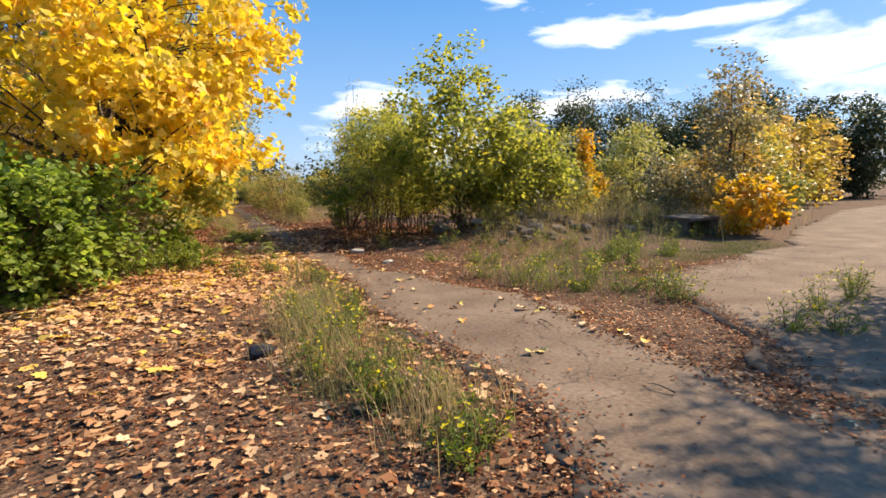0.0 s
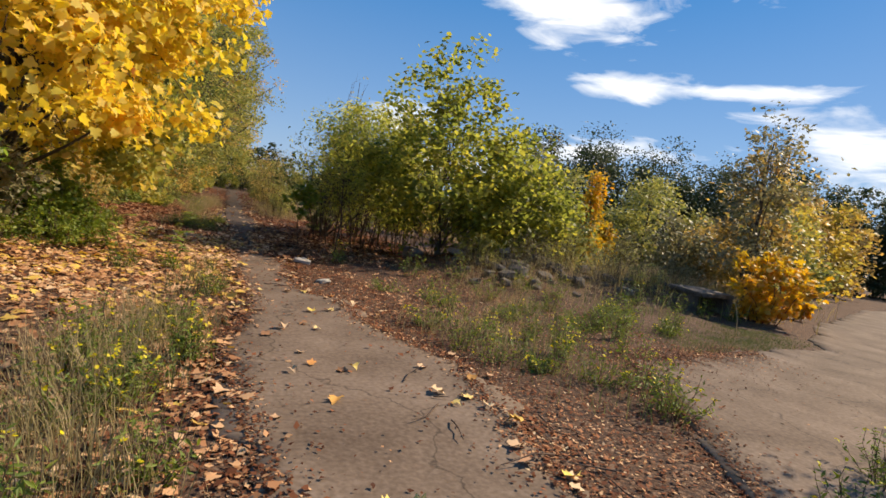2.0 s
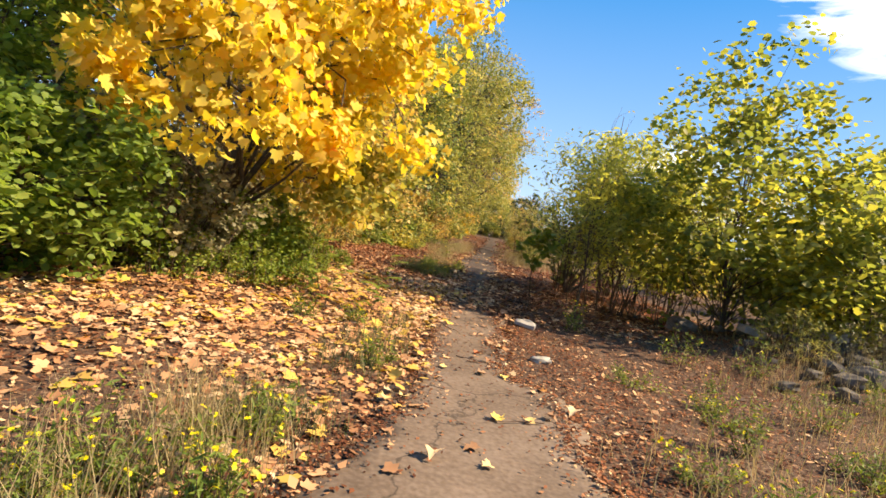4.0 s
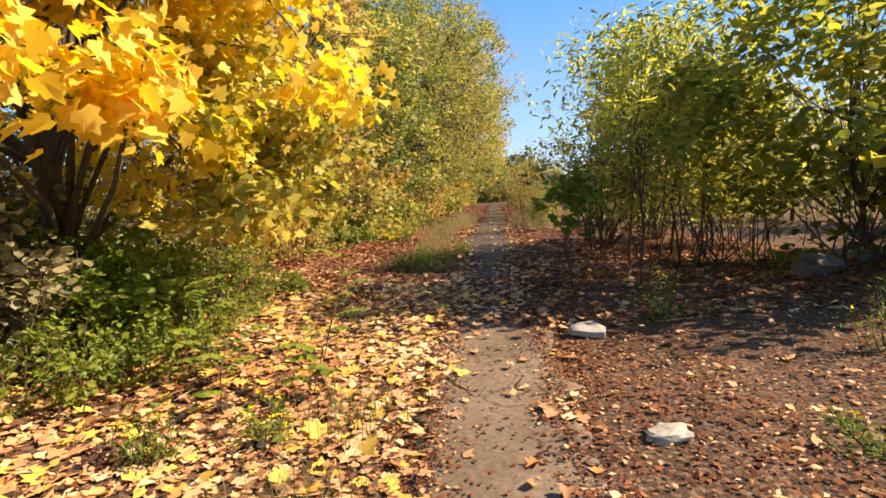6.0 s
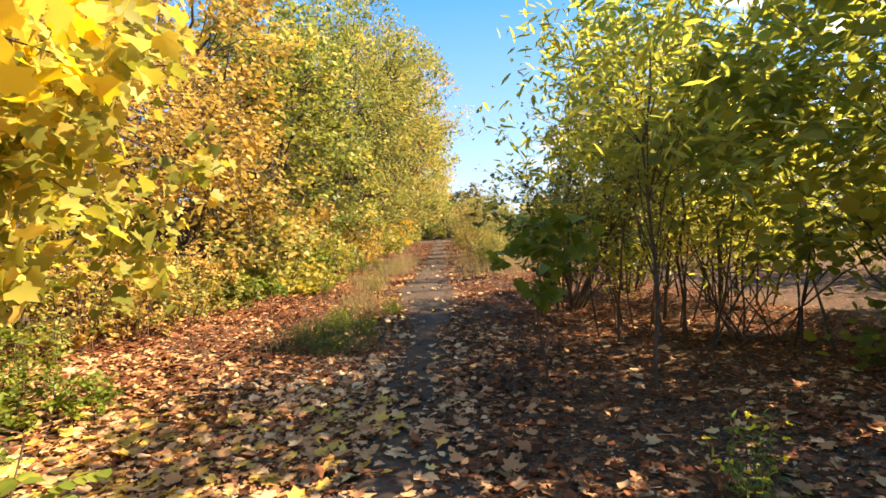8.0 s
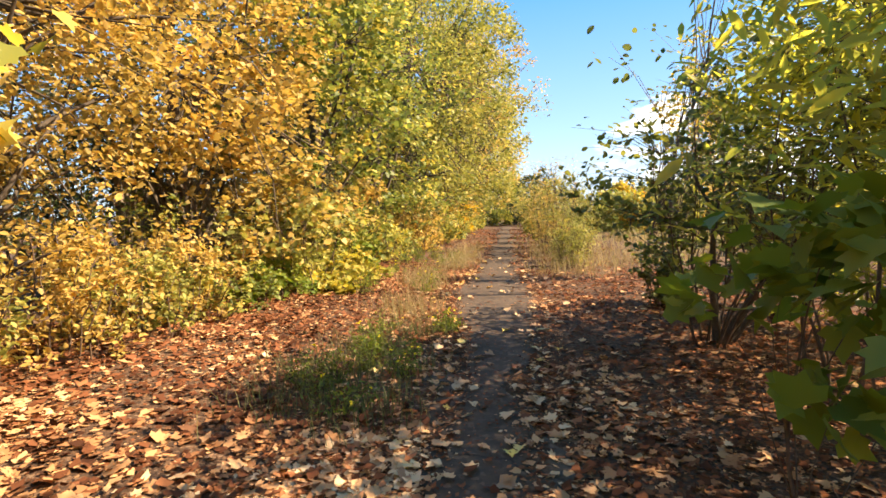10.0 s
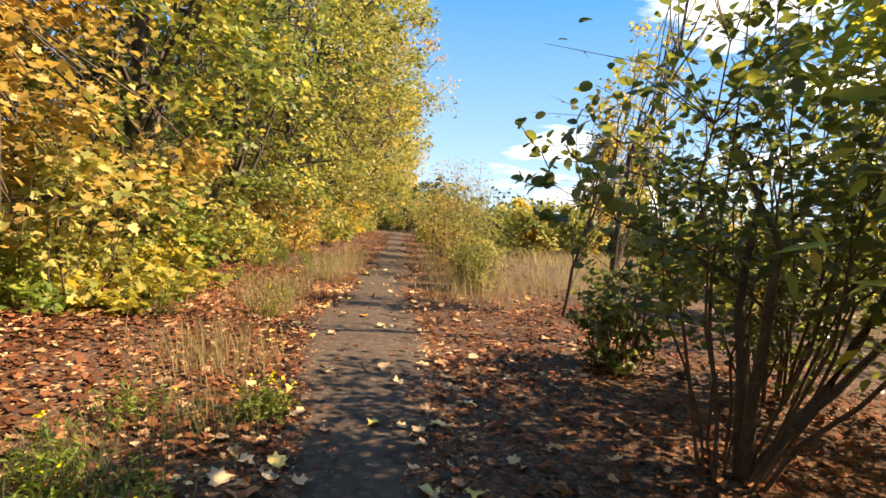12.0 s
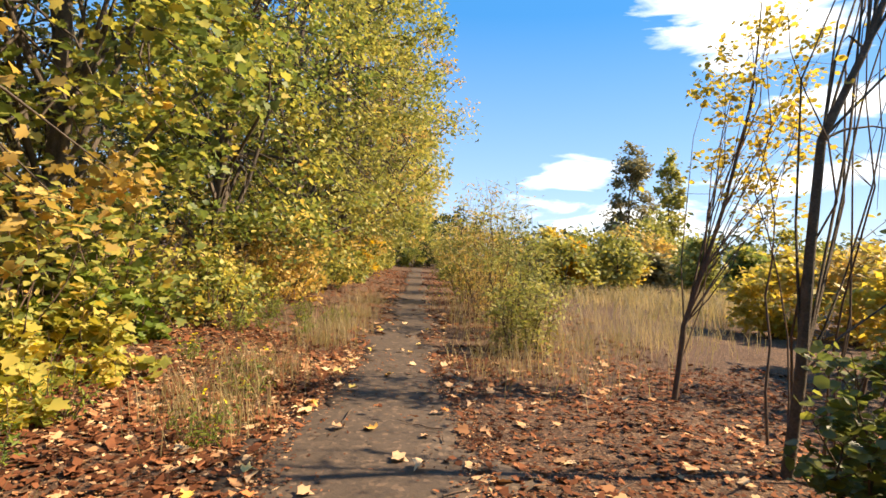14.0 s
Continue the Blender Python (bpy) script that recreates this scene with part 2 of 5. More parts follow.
F_LITTER = foliage("tan_fallen_leaf", [(0.0, (0.13, 0.06, 0.035)), (0.28, (0.38, 0.18, 0.085)), (0.6, (0.64, 0.37, 0.19)), (0.85, (0.76, 0.55, 0.33)), (1.0, (0.76, 0.54, 0.12))], 0.12, 0.7, 0.6)
F_BROWN = foliage("brown_fallen_leaf", [(0.0, (0.03, 0.014, 0.01)), (0.38, (0.11, 0.040, 0.02)), (0.7, (0.26, 0.098, 0.046)), (0.9, (0.44, 0.2, 0.095)), (1.0, (0.58, 0.38, 0.22))], 0.08, 0.75, 0.6)
F_GOLD = foliage("golden_fallen_leaf", [(0.0, (0.5, 0.27, 0.08)), (0.4, (0.66, 0.42, 0.1)), (0.8, (0.74, 0.52, 0.12)), (1.0, (0.7, 0.22, 0.06))], 0.2, 0.7, 0.6)

# ---------------- mesh makers ----------------


def mesh_of(name, verts, faces, mat, smooth=False):
    """faces: one array (n, k) of corner numbers."""
    verts, faces = np.asarray(verts, np.float32), np.asarray(faces, np.int32)
    me = bpy.data.meshes.new(name)
    me.vertices.add(len(verts))
    me.vertices.foreach_set("co", verts.ravel())
    k = faces.shape[1]
    me.loops.add(faces.size)
    me.loops.foreach_set("vertex_index", faces.ravel())
    me.polygons.add(len(faces))
    me.polygons.foreach_set("loop_start", np.arange(len(faces), dtype=np.int32) * k)
    me.update(calc_edges=True)
    me.validate()
    me.materials.append(mat)
    if smooth:
        me.polygons.foreach_set("use_smooth", np.ones(len(me.polygons), bool))
    return me


def part(name, me, parent, label=""):
    ob = new(name, me)
    ob.parent = parent
    return tagged(ob, label)


OVATE = (np.array([(0, 0, 0), (-.28, .3, .06), (-.22, .7, .04), (0, 1, -.06), (.22, .7, .04), (.28, .3, .06)]), [(0, 1, 2, 3), (0, 3, 4, 5)])
ROUND = (np.array([(0, 0, 0), (-.40, .27, .07), (-.37, .74, .05), (0, 1, -.05), (.37, .74, .05), (.40, .27, .07)]), [(0, 1, 2, 3), (0, 3, 4, 5)])
NARROW = (np.array([(0, 0, 0), (-.13, .35, .03), (-.1, .7, .0), (0, 1, -.1), (.1, .7, .0), (.13, .35, .03)]), [(0, 1, 2, 3), (0, 3, 4, 5)])
# withered leaf, folded along its rib and bent at the tip
CURLED = (np.array([(0, 0, 0), (-.34, .22, .16), (-.22, .62, .09), (.04, 1, .2), (.17, .66, -.02), (.36, .38, .15)]), [(0, 1, 2, 3), (0, 3, 4, 5)])
KITE = (np.array([(0, 0, 0), (-.3, .45, .07), (0, 1, -.05), (.3, .45, .07)]), [(0, 1, 2, 3)])
# broad round leaf with a smooth outline, folded a little along the rib
BROAD = (np.array([(0, 0, 0), (0, .35, -.02), (0, .7, -.03), (0, 1, -.08), (-.2, .1, .02), (-.36, .36, .06), (-.33, .7, .05), (-.17, .93, -.02), (.2, .1, .02), (.36, .36, .06), (.33, .7, .05), (.17, .93, -.02)]),
         [(0, 1, 5, 4), (1, 2, 6, 5), (2, 3, 7, 6), (0, 8, 9, 1), (1, 9, 10, 2), (2, 10, 11, 3)])
# five-lobed leaf: quads from the leaf's foot round its lobes
MAPLE = (np.array([(0, 0, 0), (-.30, -.06, .03), (-.52, .22, .07), (-.33, .35, .02), (-.40, .70, .08), (-.19, .66, .0), (0, 1.0, -.08),
                   (.19, .66, .0), (.40, .70, .08), (.33, .35, .02), (.52, .22, .07), (.30, -.06, .03)]),
         [(0, 1, 2, 3), (0, 3, 4, 5), (0, 5, 6, 7), (0, 7, 8, 9), (0, 9, 10, 11)])


def leaves(rng, at, size, shape, up=0.7, droop=0.0, vary=0.35, flat=False):
    """Corners and quads of leaves at the points given."""
    at = np.asarray(at, float)
    n = len(at)
    V, F = shape
    nrm = rng.normal(size=(n, 3)) * (0.28 if flat else 1.0)
    nrm[:, 2] = np.abs(nrm[:, 2]) + (1.0 if flat else up)
    nrm /= np.linalg.norm(nrm, axis=1)[:, None]
    d = rng.normal(size=(n, 3))
    d[:, 2] -= droop
    d -= nrm * (d * nrm).sum(1)[:, None]
    d /= np.linalg.norm(d, axis=1)[:, None] + 1e-9
    s = np.cross(d, nrm)
    k = (np.asarray(size) * (1 + rng.uniform(-vary, vary, n)))[:, None, None]
    curl = rng.uniform(-0.8, 1.7, n)[:, None, None] if flat else 1.0
    W = s[:, None] * V[None, :, :1] + d[:, None] * V[None, :, 1:2] + nrm[:, None] * V[None, :, 2:] * curl
    W = at[:, None] + W * k
    idx = (np.arange(n) * len(V))[:, None, None] + np.array(F)[None]
    return W.reshape(-1, 3), idx.reshape(-1, 4)


def tubes(lines, sides=5):
    """Tapered rods along polylines: each (points, first radius, last radius)."""
    vs, fs, off = [], [], 0
    ang = np.arange(sides) * 2 * math.pi / sides
    for pts, r0, r1 in lines:
        p = np.asarray(pts, float)
        n = len(p)
        d = np.gradient(p, axis=0)
        d /= np.linalg.norm(d, axis=1)[:, None] + 1e-9
        ref = np.where(np.abs(d[:, 2:3]) > 0.9, np.array([[1.0, 0, 0]]), np.array([[0, 0, 1.0]]))
        a = np.cross(d, ref)
        a /= np.linalg.norm(a, axis=1)[:, None] + 1e-9
        b = np.cross(d, a)
        r = np.linspace(r0, r1, n)[:, None, None]
        ring = p[:, None] + r * (a[:, None] * np.cos(ang)[None, :, None] + b[:, None] * np.sin(ang)[None, :, None])
        vs.append(ring.reshape(-1, 3))
        i, j = np.meshgrid(np.arange(n - 1), np.arange(sides), indexing="ij")
        q = np.stack([i * sides + j, i * sides + (j + 1) % sides, (i + 1) * sides + (j + 1) % sides, (i + 1) * sides + j], -1).reshape(-1, 4)
        fs.append(q + off)
        off += n * sides
    return np.concatenate(vs), np.concatenate(fs)


def bend(rng, a, b, n=6, wob=0.06, sag=0.0):
    """A wavering line from a to b."""
    a, b = np.asarray(a, float), np.asarray(b, float)
    t = np.linspace(0, 1, n)[:, None]
    length = np.linalg.norm(b - a)
    p = a + (b - a) * t
    p += np.cumsum(rng.normal(size=(n, 3)), axis=0) * wob * length / n * np.sin(t * math.pi)
    p[:, 2] += (np.sin(t[:, 0] * math.pi) * sag) * length
    return p


def tree(name, label, category, at, height, radius, leaf_mat, shape=OVATE, leaf=0.1, count=6000, clumps=40, low=0.25, trunk_r=0.12,
         seed=1, clump_r=0.55, droop=0.3, lean=(0, 0), limbs=14, centre=None, squash=1.0, group="", taper=0.0, bark=None, hang=(), up=0.7):
    """Trunk with limbs to each clump of a ragged crown; returns the thing."""
    rng = np.random.default_rng(seed)
    top = new(name)
    top.location = at
    tagged(top, label, category, group)
    c = np.array(centre if centre is not None else (lean[0], lean[1], height * (1 + low) / 2))
    rz = height * (1 - low) / 2
    d = rng.normal(size=(clumps, 3))
    d /= np.linalg.norm(d, axis=1)[:, None]
    rr = rng.uniform(0.35, 1.0, clumps)[:, None] ** 0.55
    cl = d * rr * np.array([radius, radius * squash, rz])
    if taper:
        k = 1 - taper * (cl[:, 2:3] / rz * 0.5 + 0.5)
        cl[:, :2] *= k
    cl = cl + c + rng.normal(size=(clumps, 3)) * 0.12 * radius
    cl[:, 2] = np.maximum(cl[:, 2], height * low * 0.5 + 0.1)
    for lo, hi, k in hang:
        cl = np.concatenate([cl, rng.uniform(lo, hi, (k, 3))])
        clumps += k
    stem_top = np.array([c[0] * 0.9, c[1] * 0.9, height * 0.86])
    spine = bend(rng, (0, 0, -0.1), stem_top, 9, 0.12)
    lines = [(spine, trunk_r, trunk_r * 0.18)]
    order = rng.permutation(clumps)
    for i in order[:limbs]:
        k = int(np.clip(rng.uniform(0.2, 0.75) * 8 * min(1, cl[i, 2] / (0.6 * height)), 1, 7))
        lines.append((bend(rng, spine[k], cl[i], 5, 0.15, 0.06), trunk_r * 0.32, trunk_r * 0.06))
    for i in order[limbs:]:
        j = order[int(np.argmin(np.linalg.norm(cl[order[:limbs]] - cl[i], axis=1)))]
        lines.append((bend(rng, (cl[j] + spine[5]) / 2, cl[i], 3, 0.15, 0.03), trunk_r * 0.12, trunk_r * 0.04))
    v, f = tubes(lines[:1], 8)
    lv, lf = tubes(lines[1:], 4 if trunk_r > 0.1 else 3)
    v, f = np.concatenate([v, lv]), np.concatenate([f, lf + len(v)])
    part("trunk", mesh_of("trunk", v, f, bark or M_BARK, True), top)
    w = rng.uniform(0.5, 1.5, clumps)
    pick = rng.choice(clumps, count, p=w / w.sum())
    p = cl[pick] + np.clip(rng.normal(size=(count, 3)), -1.7, 1.7) * np.array([1, 1, 0.75]) * clump_r * rng.uniform(0.6, 1.2, clumps)[pick][:, None]
    p[:, 2] = np.maximum(p[:, 2], 0.12)
    v, f = leaves(rng, p, leaf, shape, up, droop)
    tagged(part("crown", mesh_of("crown", v, f, leaf_mat), top), kind="stuff")
    return top


def shrub(name, label, category, at, height, radius, leaf_mat, shape=OVATE, leaf=0.07, stems=22, twigs=6, per=16, base=0.35, seed=1,
          stem_r=0.018, bare=0.25, droop=0.2, out=1.0, group="", spread=0.10, bark=None, lean=(0, 0)):
    """Many stems from one stool, side twigs with leaves along them."""
    rng = np.random.default_rng(seed)
    top = new(name)
    top.location = at
    tagged(top, label, category, group)
    lines, pts, fine = [], [], []
    for i in range(stems):
        a = i * 2.399 + rng.uniform(-0.4, 0.4)
        q = math.sqrt((i + 0.5) / stems)
        foot = np.array([math.cos(a) * base * q, math.sin(a) * base * q, -0.05])
        h = height * (1 - 0.42 * q ** 2) * rng.uniform(0.8, 1.05)
        tip = np.array([math.cos(a) * radius * q * out + lean[0], math.sin(a) * radius * q * out + lean[1], h])
        line = bend(rng, foot, tip, 9, 0.22, 0.05)
        lines.append((line, stem_r * rng.uniform(0.7, 1.3), stem_r * 0.2))
        for k in range(twigs):
            t = rng.uniform(bare, 1.0)
            s = line[int(t * 8)]
            ln = height * rng.uniform(0.10, 0.24)
            d = rng.normal(size=3)
            d[2] = abs(d[2]) * 0.5 + 0.15
            d[:2] += (tip[:2] - foot[:2]) / (radius + 0.01) * 0.7
            e = s + d / np.linalg.norm(d) * ln
            tw = bend(rng, s, e, 5, 0.2, 0.05)
            fine.append((tw[::2], stem_r * 0.35, stem_r * 0.1))
            u = rng.uniform(0.15, 1.05, per)
            ii = np.clip(u * 4, 0, 3.999)
            lo = tw[ii.astype(int)]
            hi = tw[np.minimum(ii.astype(int) + 1, 4)]
            pts.append(lo + (hi - lo) * (ii % 1)[:, None] + np.clip(rng.normal(size=(per, 3)), -1.6, 1.6) * spread * ln * 2.0)
    v, f = tubes(lines, 5)
    tv, tf = tubes(fine, 3)
    v, f = np.concatenate([v, tv]), np.concatenate([f, tf + len(v)])
    tagged(part("branchwork", mesh_of("branchwork", v, f, bark or M_TWIG, True), top), kind="stuff")
    p = np.concatenate(pts)
    p[:, 2] = np.maximum(p[:, 2], 0.08)
    v, f = leaves(rng, p, leaf, shape, 0.7, droop)
    tagged(part("foliage", mesh_of("foliage", v, f, leaf_mat), top), kind="stuff")
    return top


def blades(rng, at, h, w, lean=0.95):
    """Bent grass blades, two quads each."""
    n = len(at)
    a = rng.uniform(0, 2 * math.pi, n)
    hh = h * rng.uniform(0.45, 1.15, n)
    ln = rng.uniform(0.05, lean, n) * hh
    d = np.stack([np.cos(a), np.sin(a), np.zeros(n)], 1)
    s = np.stack([-np.sin(a), np.cos(a), np.zeros(n)], 1) * w / 2
    z = np.array([0, 0, 1.0])
    at = np.asarray(at)
    mid = at + d * (ln * 0.3)[:, None] + z * (hh * 0.55)[:, None]
    tip = at + d * ln[:, None] + z * hh[:, None]
    V = np.stack([at - s, at + s, mid + s * 0.8, mid - s * 0.8, tip + s * 0.15, tip - s * 0.15], 1).reshape(-1, 3)
    i = (np.arange(n) * 6)[:, None, None]
    F = (i + np.array([[0, 1, 2, 3], [3, 2, 4, 5]])[None]).reshape(-1, 4)
    return V, F


# ---------------- the ground ----------------
STRIP_Y = [-5, 0.1, 0.93, 1.9, 3.2, 4.6, 5.2, 6.4, 8.8, 10.7]
STRIP_L = [0.7, 1.0, 1.25, 1.35, 1.2, 1.02, 1.2, 1.35, 1.22, 1.2]
STRIP_RY = [-5, 0.5, 1.3, 2.6, 4.26, 5.0, 5.6, 6.9, 7.2, 8.5, 9.3, 10.7]
STRIP_R = [3.15, 3.1, 2.95, 3.1, 3.3, 3.0, 2.7, 2.65, 2.2, 2.08, 2.18, 2.1]
LANE_Y = [10.4, 12.4, 14.8, 17.2, 18.6, 20.5, 22, 25, 29, 64]
LANE_L = [1.15, 0.98, 1.2, 1.0, 0.75, 0.5, 0.65, 0.85, 0.95, 0.9]
LANE_R = [2.05, 1.86, 1.85, 2.1, 2.2, 2.2, 2.05, 1.9, 1.88, 1.9]
ROAD_X = [2.7, 4.0, 4.7, 5.7, 7.0, 11.7, 15, 27, 46, 90]
ROAD_U = [0.3, 1.4, 2.6, 4.5, 4.9, 5.9, 8.0, 13.3, 17.0, 26]
ROAD_D = [-5, -5, -5, -5, -3.5, 1.0, 3.6, 9.0, 13.0, 21]


def on_paving(x, y):
    x, y = np.asarray(x), np.asarray(y)
    a = (y < 10.7) & (x > np.interp(y, STRIP_Y, STRIP_L)) & (x < np.interp(y, STRIP_RY, STRIP_R))
    b = (y >= 10.4) & (x > np.interp(y, LANE_Y, LANE_L)) & (x < np.interp(y, LANE_Y, LANE_R))
    c = (x > 2.7) & (y < np.interp(x, ROAD_X, ROAD_U)) & (y > np.interp(x, ROAD_X, ROAD_D))
    return a | b | c


def height_at(x, y):
    """The lie of the land: level on the paths, a bank to the left, a rubble heap to the right."""
    x, y = np.asarray(x, float), np.asarray(y, float)
    bumps = 0.035 * (np.sin(x * 2.1 + 0.7 * np.sin(y * 1.3)) * np.cos(y * 1.7 + 0.5 * x) + 0.6 * np.sin(x * 5.3 + y * 3.1) * np.cos(y * 4.7 - x * 1.9))
    bank = 0.16 / (1 + np.exp(np.clip((x + 0.6) * 3, -50, 50))) * np.clip((y - 2) / 5, 0, 1)
    heap = 0.52 * np.exp(-((x - 7.6) / 2.6) ** 2 - ((y - 11.0) / 2.0) ** 2) + 0.3 * np.exp(-((x - 11.5) / 2.2) ** 2 - ((y - 10.5) / 1.4) ** 2)
    dx = np.minimum(np.abs(x - 1.6), 3.0)
    calm = np.clip((dx - 0.9) / 1.2, 0, 1)
    onroad = (x > 2.6) & (y < np.interp(x, ROAD_X, ROAD_U) + 0.6) & (y > np.interp(x, ROAD_X, ROAD_D) - 0.3)
    calm = np.where(onroad | ((x > 0.9) & (x < 6) & (y < 4)), 0.0, calm)
    return (bumps + bank) * calm + heap * np.clip((dx - 1.2) / 1.0, 0, 1) - 0.012


def spaced(lo, hi, step, far):
    core = np.arange(lo, hi + step / 2, step)
    grow = step * np.cumsum(1.32 ** np.arange(1, 40))
    grow = grow[grow < far]
    return np.concatenate([(lo - grow)[::-1], core, hi + grow])


gx, gy = spaced(-7, 13, 0.22, 1800), spaced(-4, 34, 0.22, 1800)
GX, GY = np.meshgrid(gx, gy)
GZ = height_at(GX, GY)
nx, ny = len(gx), len(gy)
gi, gj = np.meshgrid(np.arange(ny - 1), np.arange(nx - 1), indexing="ij")
quad = np.stack([gi * nx + gj, gi * nx + gj + 1, (gi + 1) * nx + gj + 1, (gi + 1) * nx + gj], -1).reshape(-1, 4)
ground = new("ground", mesh_of("ground", np.stack([GX, GY, GZ], -1).reshape(-1, 3), quad, M_SOIL, True))
tagged(ground, "brown soil strewn with crumbled leaves and twigs", "ground", kind="structure")


def slab(name, s, a, b, mat, across, seed, label, z=0.006, swap=False, rag=0.05):
    """A worn paved strip with ragged edges and a real edge down into the soil."""
    rng = np.random.default_rng(seed)
    n = len(s)

    def wob(k):
        w = rng.normal(size=n)
        for width in (2, 5, 13):
            w = w + np.convolve(rng.normal(size=n), np.ones(width), "same")
        return w * k * 0.2
    a, b = a + wob(rag), b + wob(rag)
    t = np.linspace(0, 1, across)
    P = a[:, None] + (b - a)[:, None] * t[None]
    Sg = np.repeat(s[:, None], across, 1)
    Z = np.full_like(P, z) + 0.003 * np.sin(P * 2.3 + Sg) * np.cos(Sg * 1.1)
    P = np.concatenate([P[:, :1] - 0.02, P, P[:, -1:] + 0.02], 1)
    Sg = np.concatenate([Sg[:, :1], Sg, Sg[:, -1:]], 1)
    Z = np.concatenate([Z[:, :1] - 0.06, Z, Z[:, -1:] - 0.06], 1)
    m = across + 2
    i, j = np.meshgrid(np.arange(n - 1), np.arange(m - 1), indexing="ij")
    f = np.stack([i * m + j, i * m + j + 1, (i + 1) * m + j + 1, (i + 1) * m + j], -1).reshape(-1, 4)
    co = np.stack([Sg, P, Z] if swap else [P, Sg, Z], -1).reshape(-1, 3)
    if swap:
        f = f[:, ::-1]
    return tagged(new(name, mesh_of(name, co, f, mat)), label, "path", kind="structure")


ys = np.arange(-5, 10.7, 0.07)
slab("pavement_strip", ys, np.interp(ys, STRIP_Y, STRIP_L), np.interp(ys, STRIP_RY, STRIP_R), M_CONC, 10, 3, "worn brownish concrete footpath with crumbled edges", rag=0.09)
ys = np.concatenate([np.arange(10.45, 34, 0.07), np.arange(34, 64, 0.4)])
slab("pavement_lane", ys, np.interp(ys, LANE_Y, LANE_L), np.interp(ys, LANE_Y, LANE_R), M_LANE, 8, 4, "dark dusty asphalt lane with leafy edges", z=0.004, rag=0.16)
xs = np.concatenate([np.arange(2.7, 20, 0.08), np.arange(20, 90, 0.5)])
slab("road", xs, np.interp(xs, ROAD_X, ROAD_D), np.interp(xs, ROAD_X, ROAD_U), M_CONC, 14, 5, "wide worn concrete road with cracked patches", z=0.010, swap=True, rag=0.10)

# ---------------- trees and bushes, left side ----------------
maple = tree("maple_tree", "golden yellow autumn maple tree overhanging the path", "tree", (-2.5, 9.9, 0), 8.2, 3.2, F_MAPLE, MAPLE, 0.115, 19000, 150, 0.27, 0.13, 11, 0.23, 1.5,
             centre=(0.25, 0.15, 4.75), limbs=40, squash=0.8, hang=[((0.7, -1.7, 1.8), (2.3, 1.2, 3.3), 14), ((0.1, -3.4, 1.8), (2.1, -1.8, 3.6), 26), ((-1.5, -3.2, 3.0), (1.0, -2.0, 4.6), 14), ((2.0, -2.2, 3.1), (3.6, 0.2, 4.5), 14)], up=0.15)
# lower boughs that are still half green, hanging over the verge
mr = np.random.default_rng(19)
tufts = mr.uniform((0.6, -0.2, 1.2), (2.7, 2.3, 3.0), (40, 3))
v, f = tubes([(bend(mr, (0.2, 0.1, 2.6 + 0.3 * k / 40), t, 7, 0.15, 0.12), 0.016, 0.004) for k, t in enumerate(tufts)], 5)
tagged(part("lower_bough", mesh_of("lower_bough", v, f, M_BARK, True), maple), kind="stuff")
pp = tufts[mr.integers(0, 40, 2400)] + np.clip(mr.normal(size=(2400, 3)), -1.8, 1.8) * 0.17
v, f = leaves(mr, pp, 0.11, MAPLE, 0.15, 1.4)
tagged(part("lower_foliage", mesh_of("lower_foliage", v, f, F_MAPLE_GREEN), maple, "half green half yellow hanging maple leaves"), kind="stuff")
tree("green_bush", "dense deep green leafy bush beside the leaf litter", "bush", (-3.0, 6.5, 0), 2.0, 1.45, F_DEEP, ROUND, 0.075, 9500, 110, 0.06, 0.04, 12, 0.15, 0.3, limbs=40, bark=M_TWIG)
tree("green_bush", "low deep green leafy bush beside the leaf litter", "bush", (-4.8, 6.2, 0), 2.6, 1.8, F_DEEP, ROUND, 0.08, 8000, 100, 0.05, 0.04, 13, 0.17, 0.3, limbs=36, bark=M_TWIG)
tree("green_bush", "tall green bush reaching into the maple's boughs", "bush", (-6.0, 9.2, 0), 5.2, 1.7, F_DEEP, ROUND, 0.09, 8000, 120, 0.1, 0.06, 16, 0.2, 0.3, limbs=36)
tree("green_tree", "tall dark green tree behind the maple", "tree", (-6.2, 8.5, 0), 9.0, 3.0, F_DEEP, KITE, 0.15, 8000, 70, 0.15, 0.16, 14, 0.6)
tree("green_tree", "tall dark green tree behind the maple", "tree", (-6.8, 13.0, 0), 9.5, 3.0, F_VINE, KITE, 0.15, 6000, 70, 0.2, 0.16, 15, 0.6)
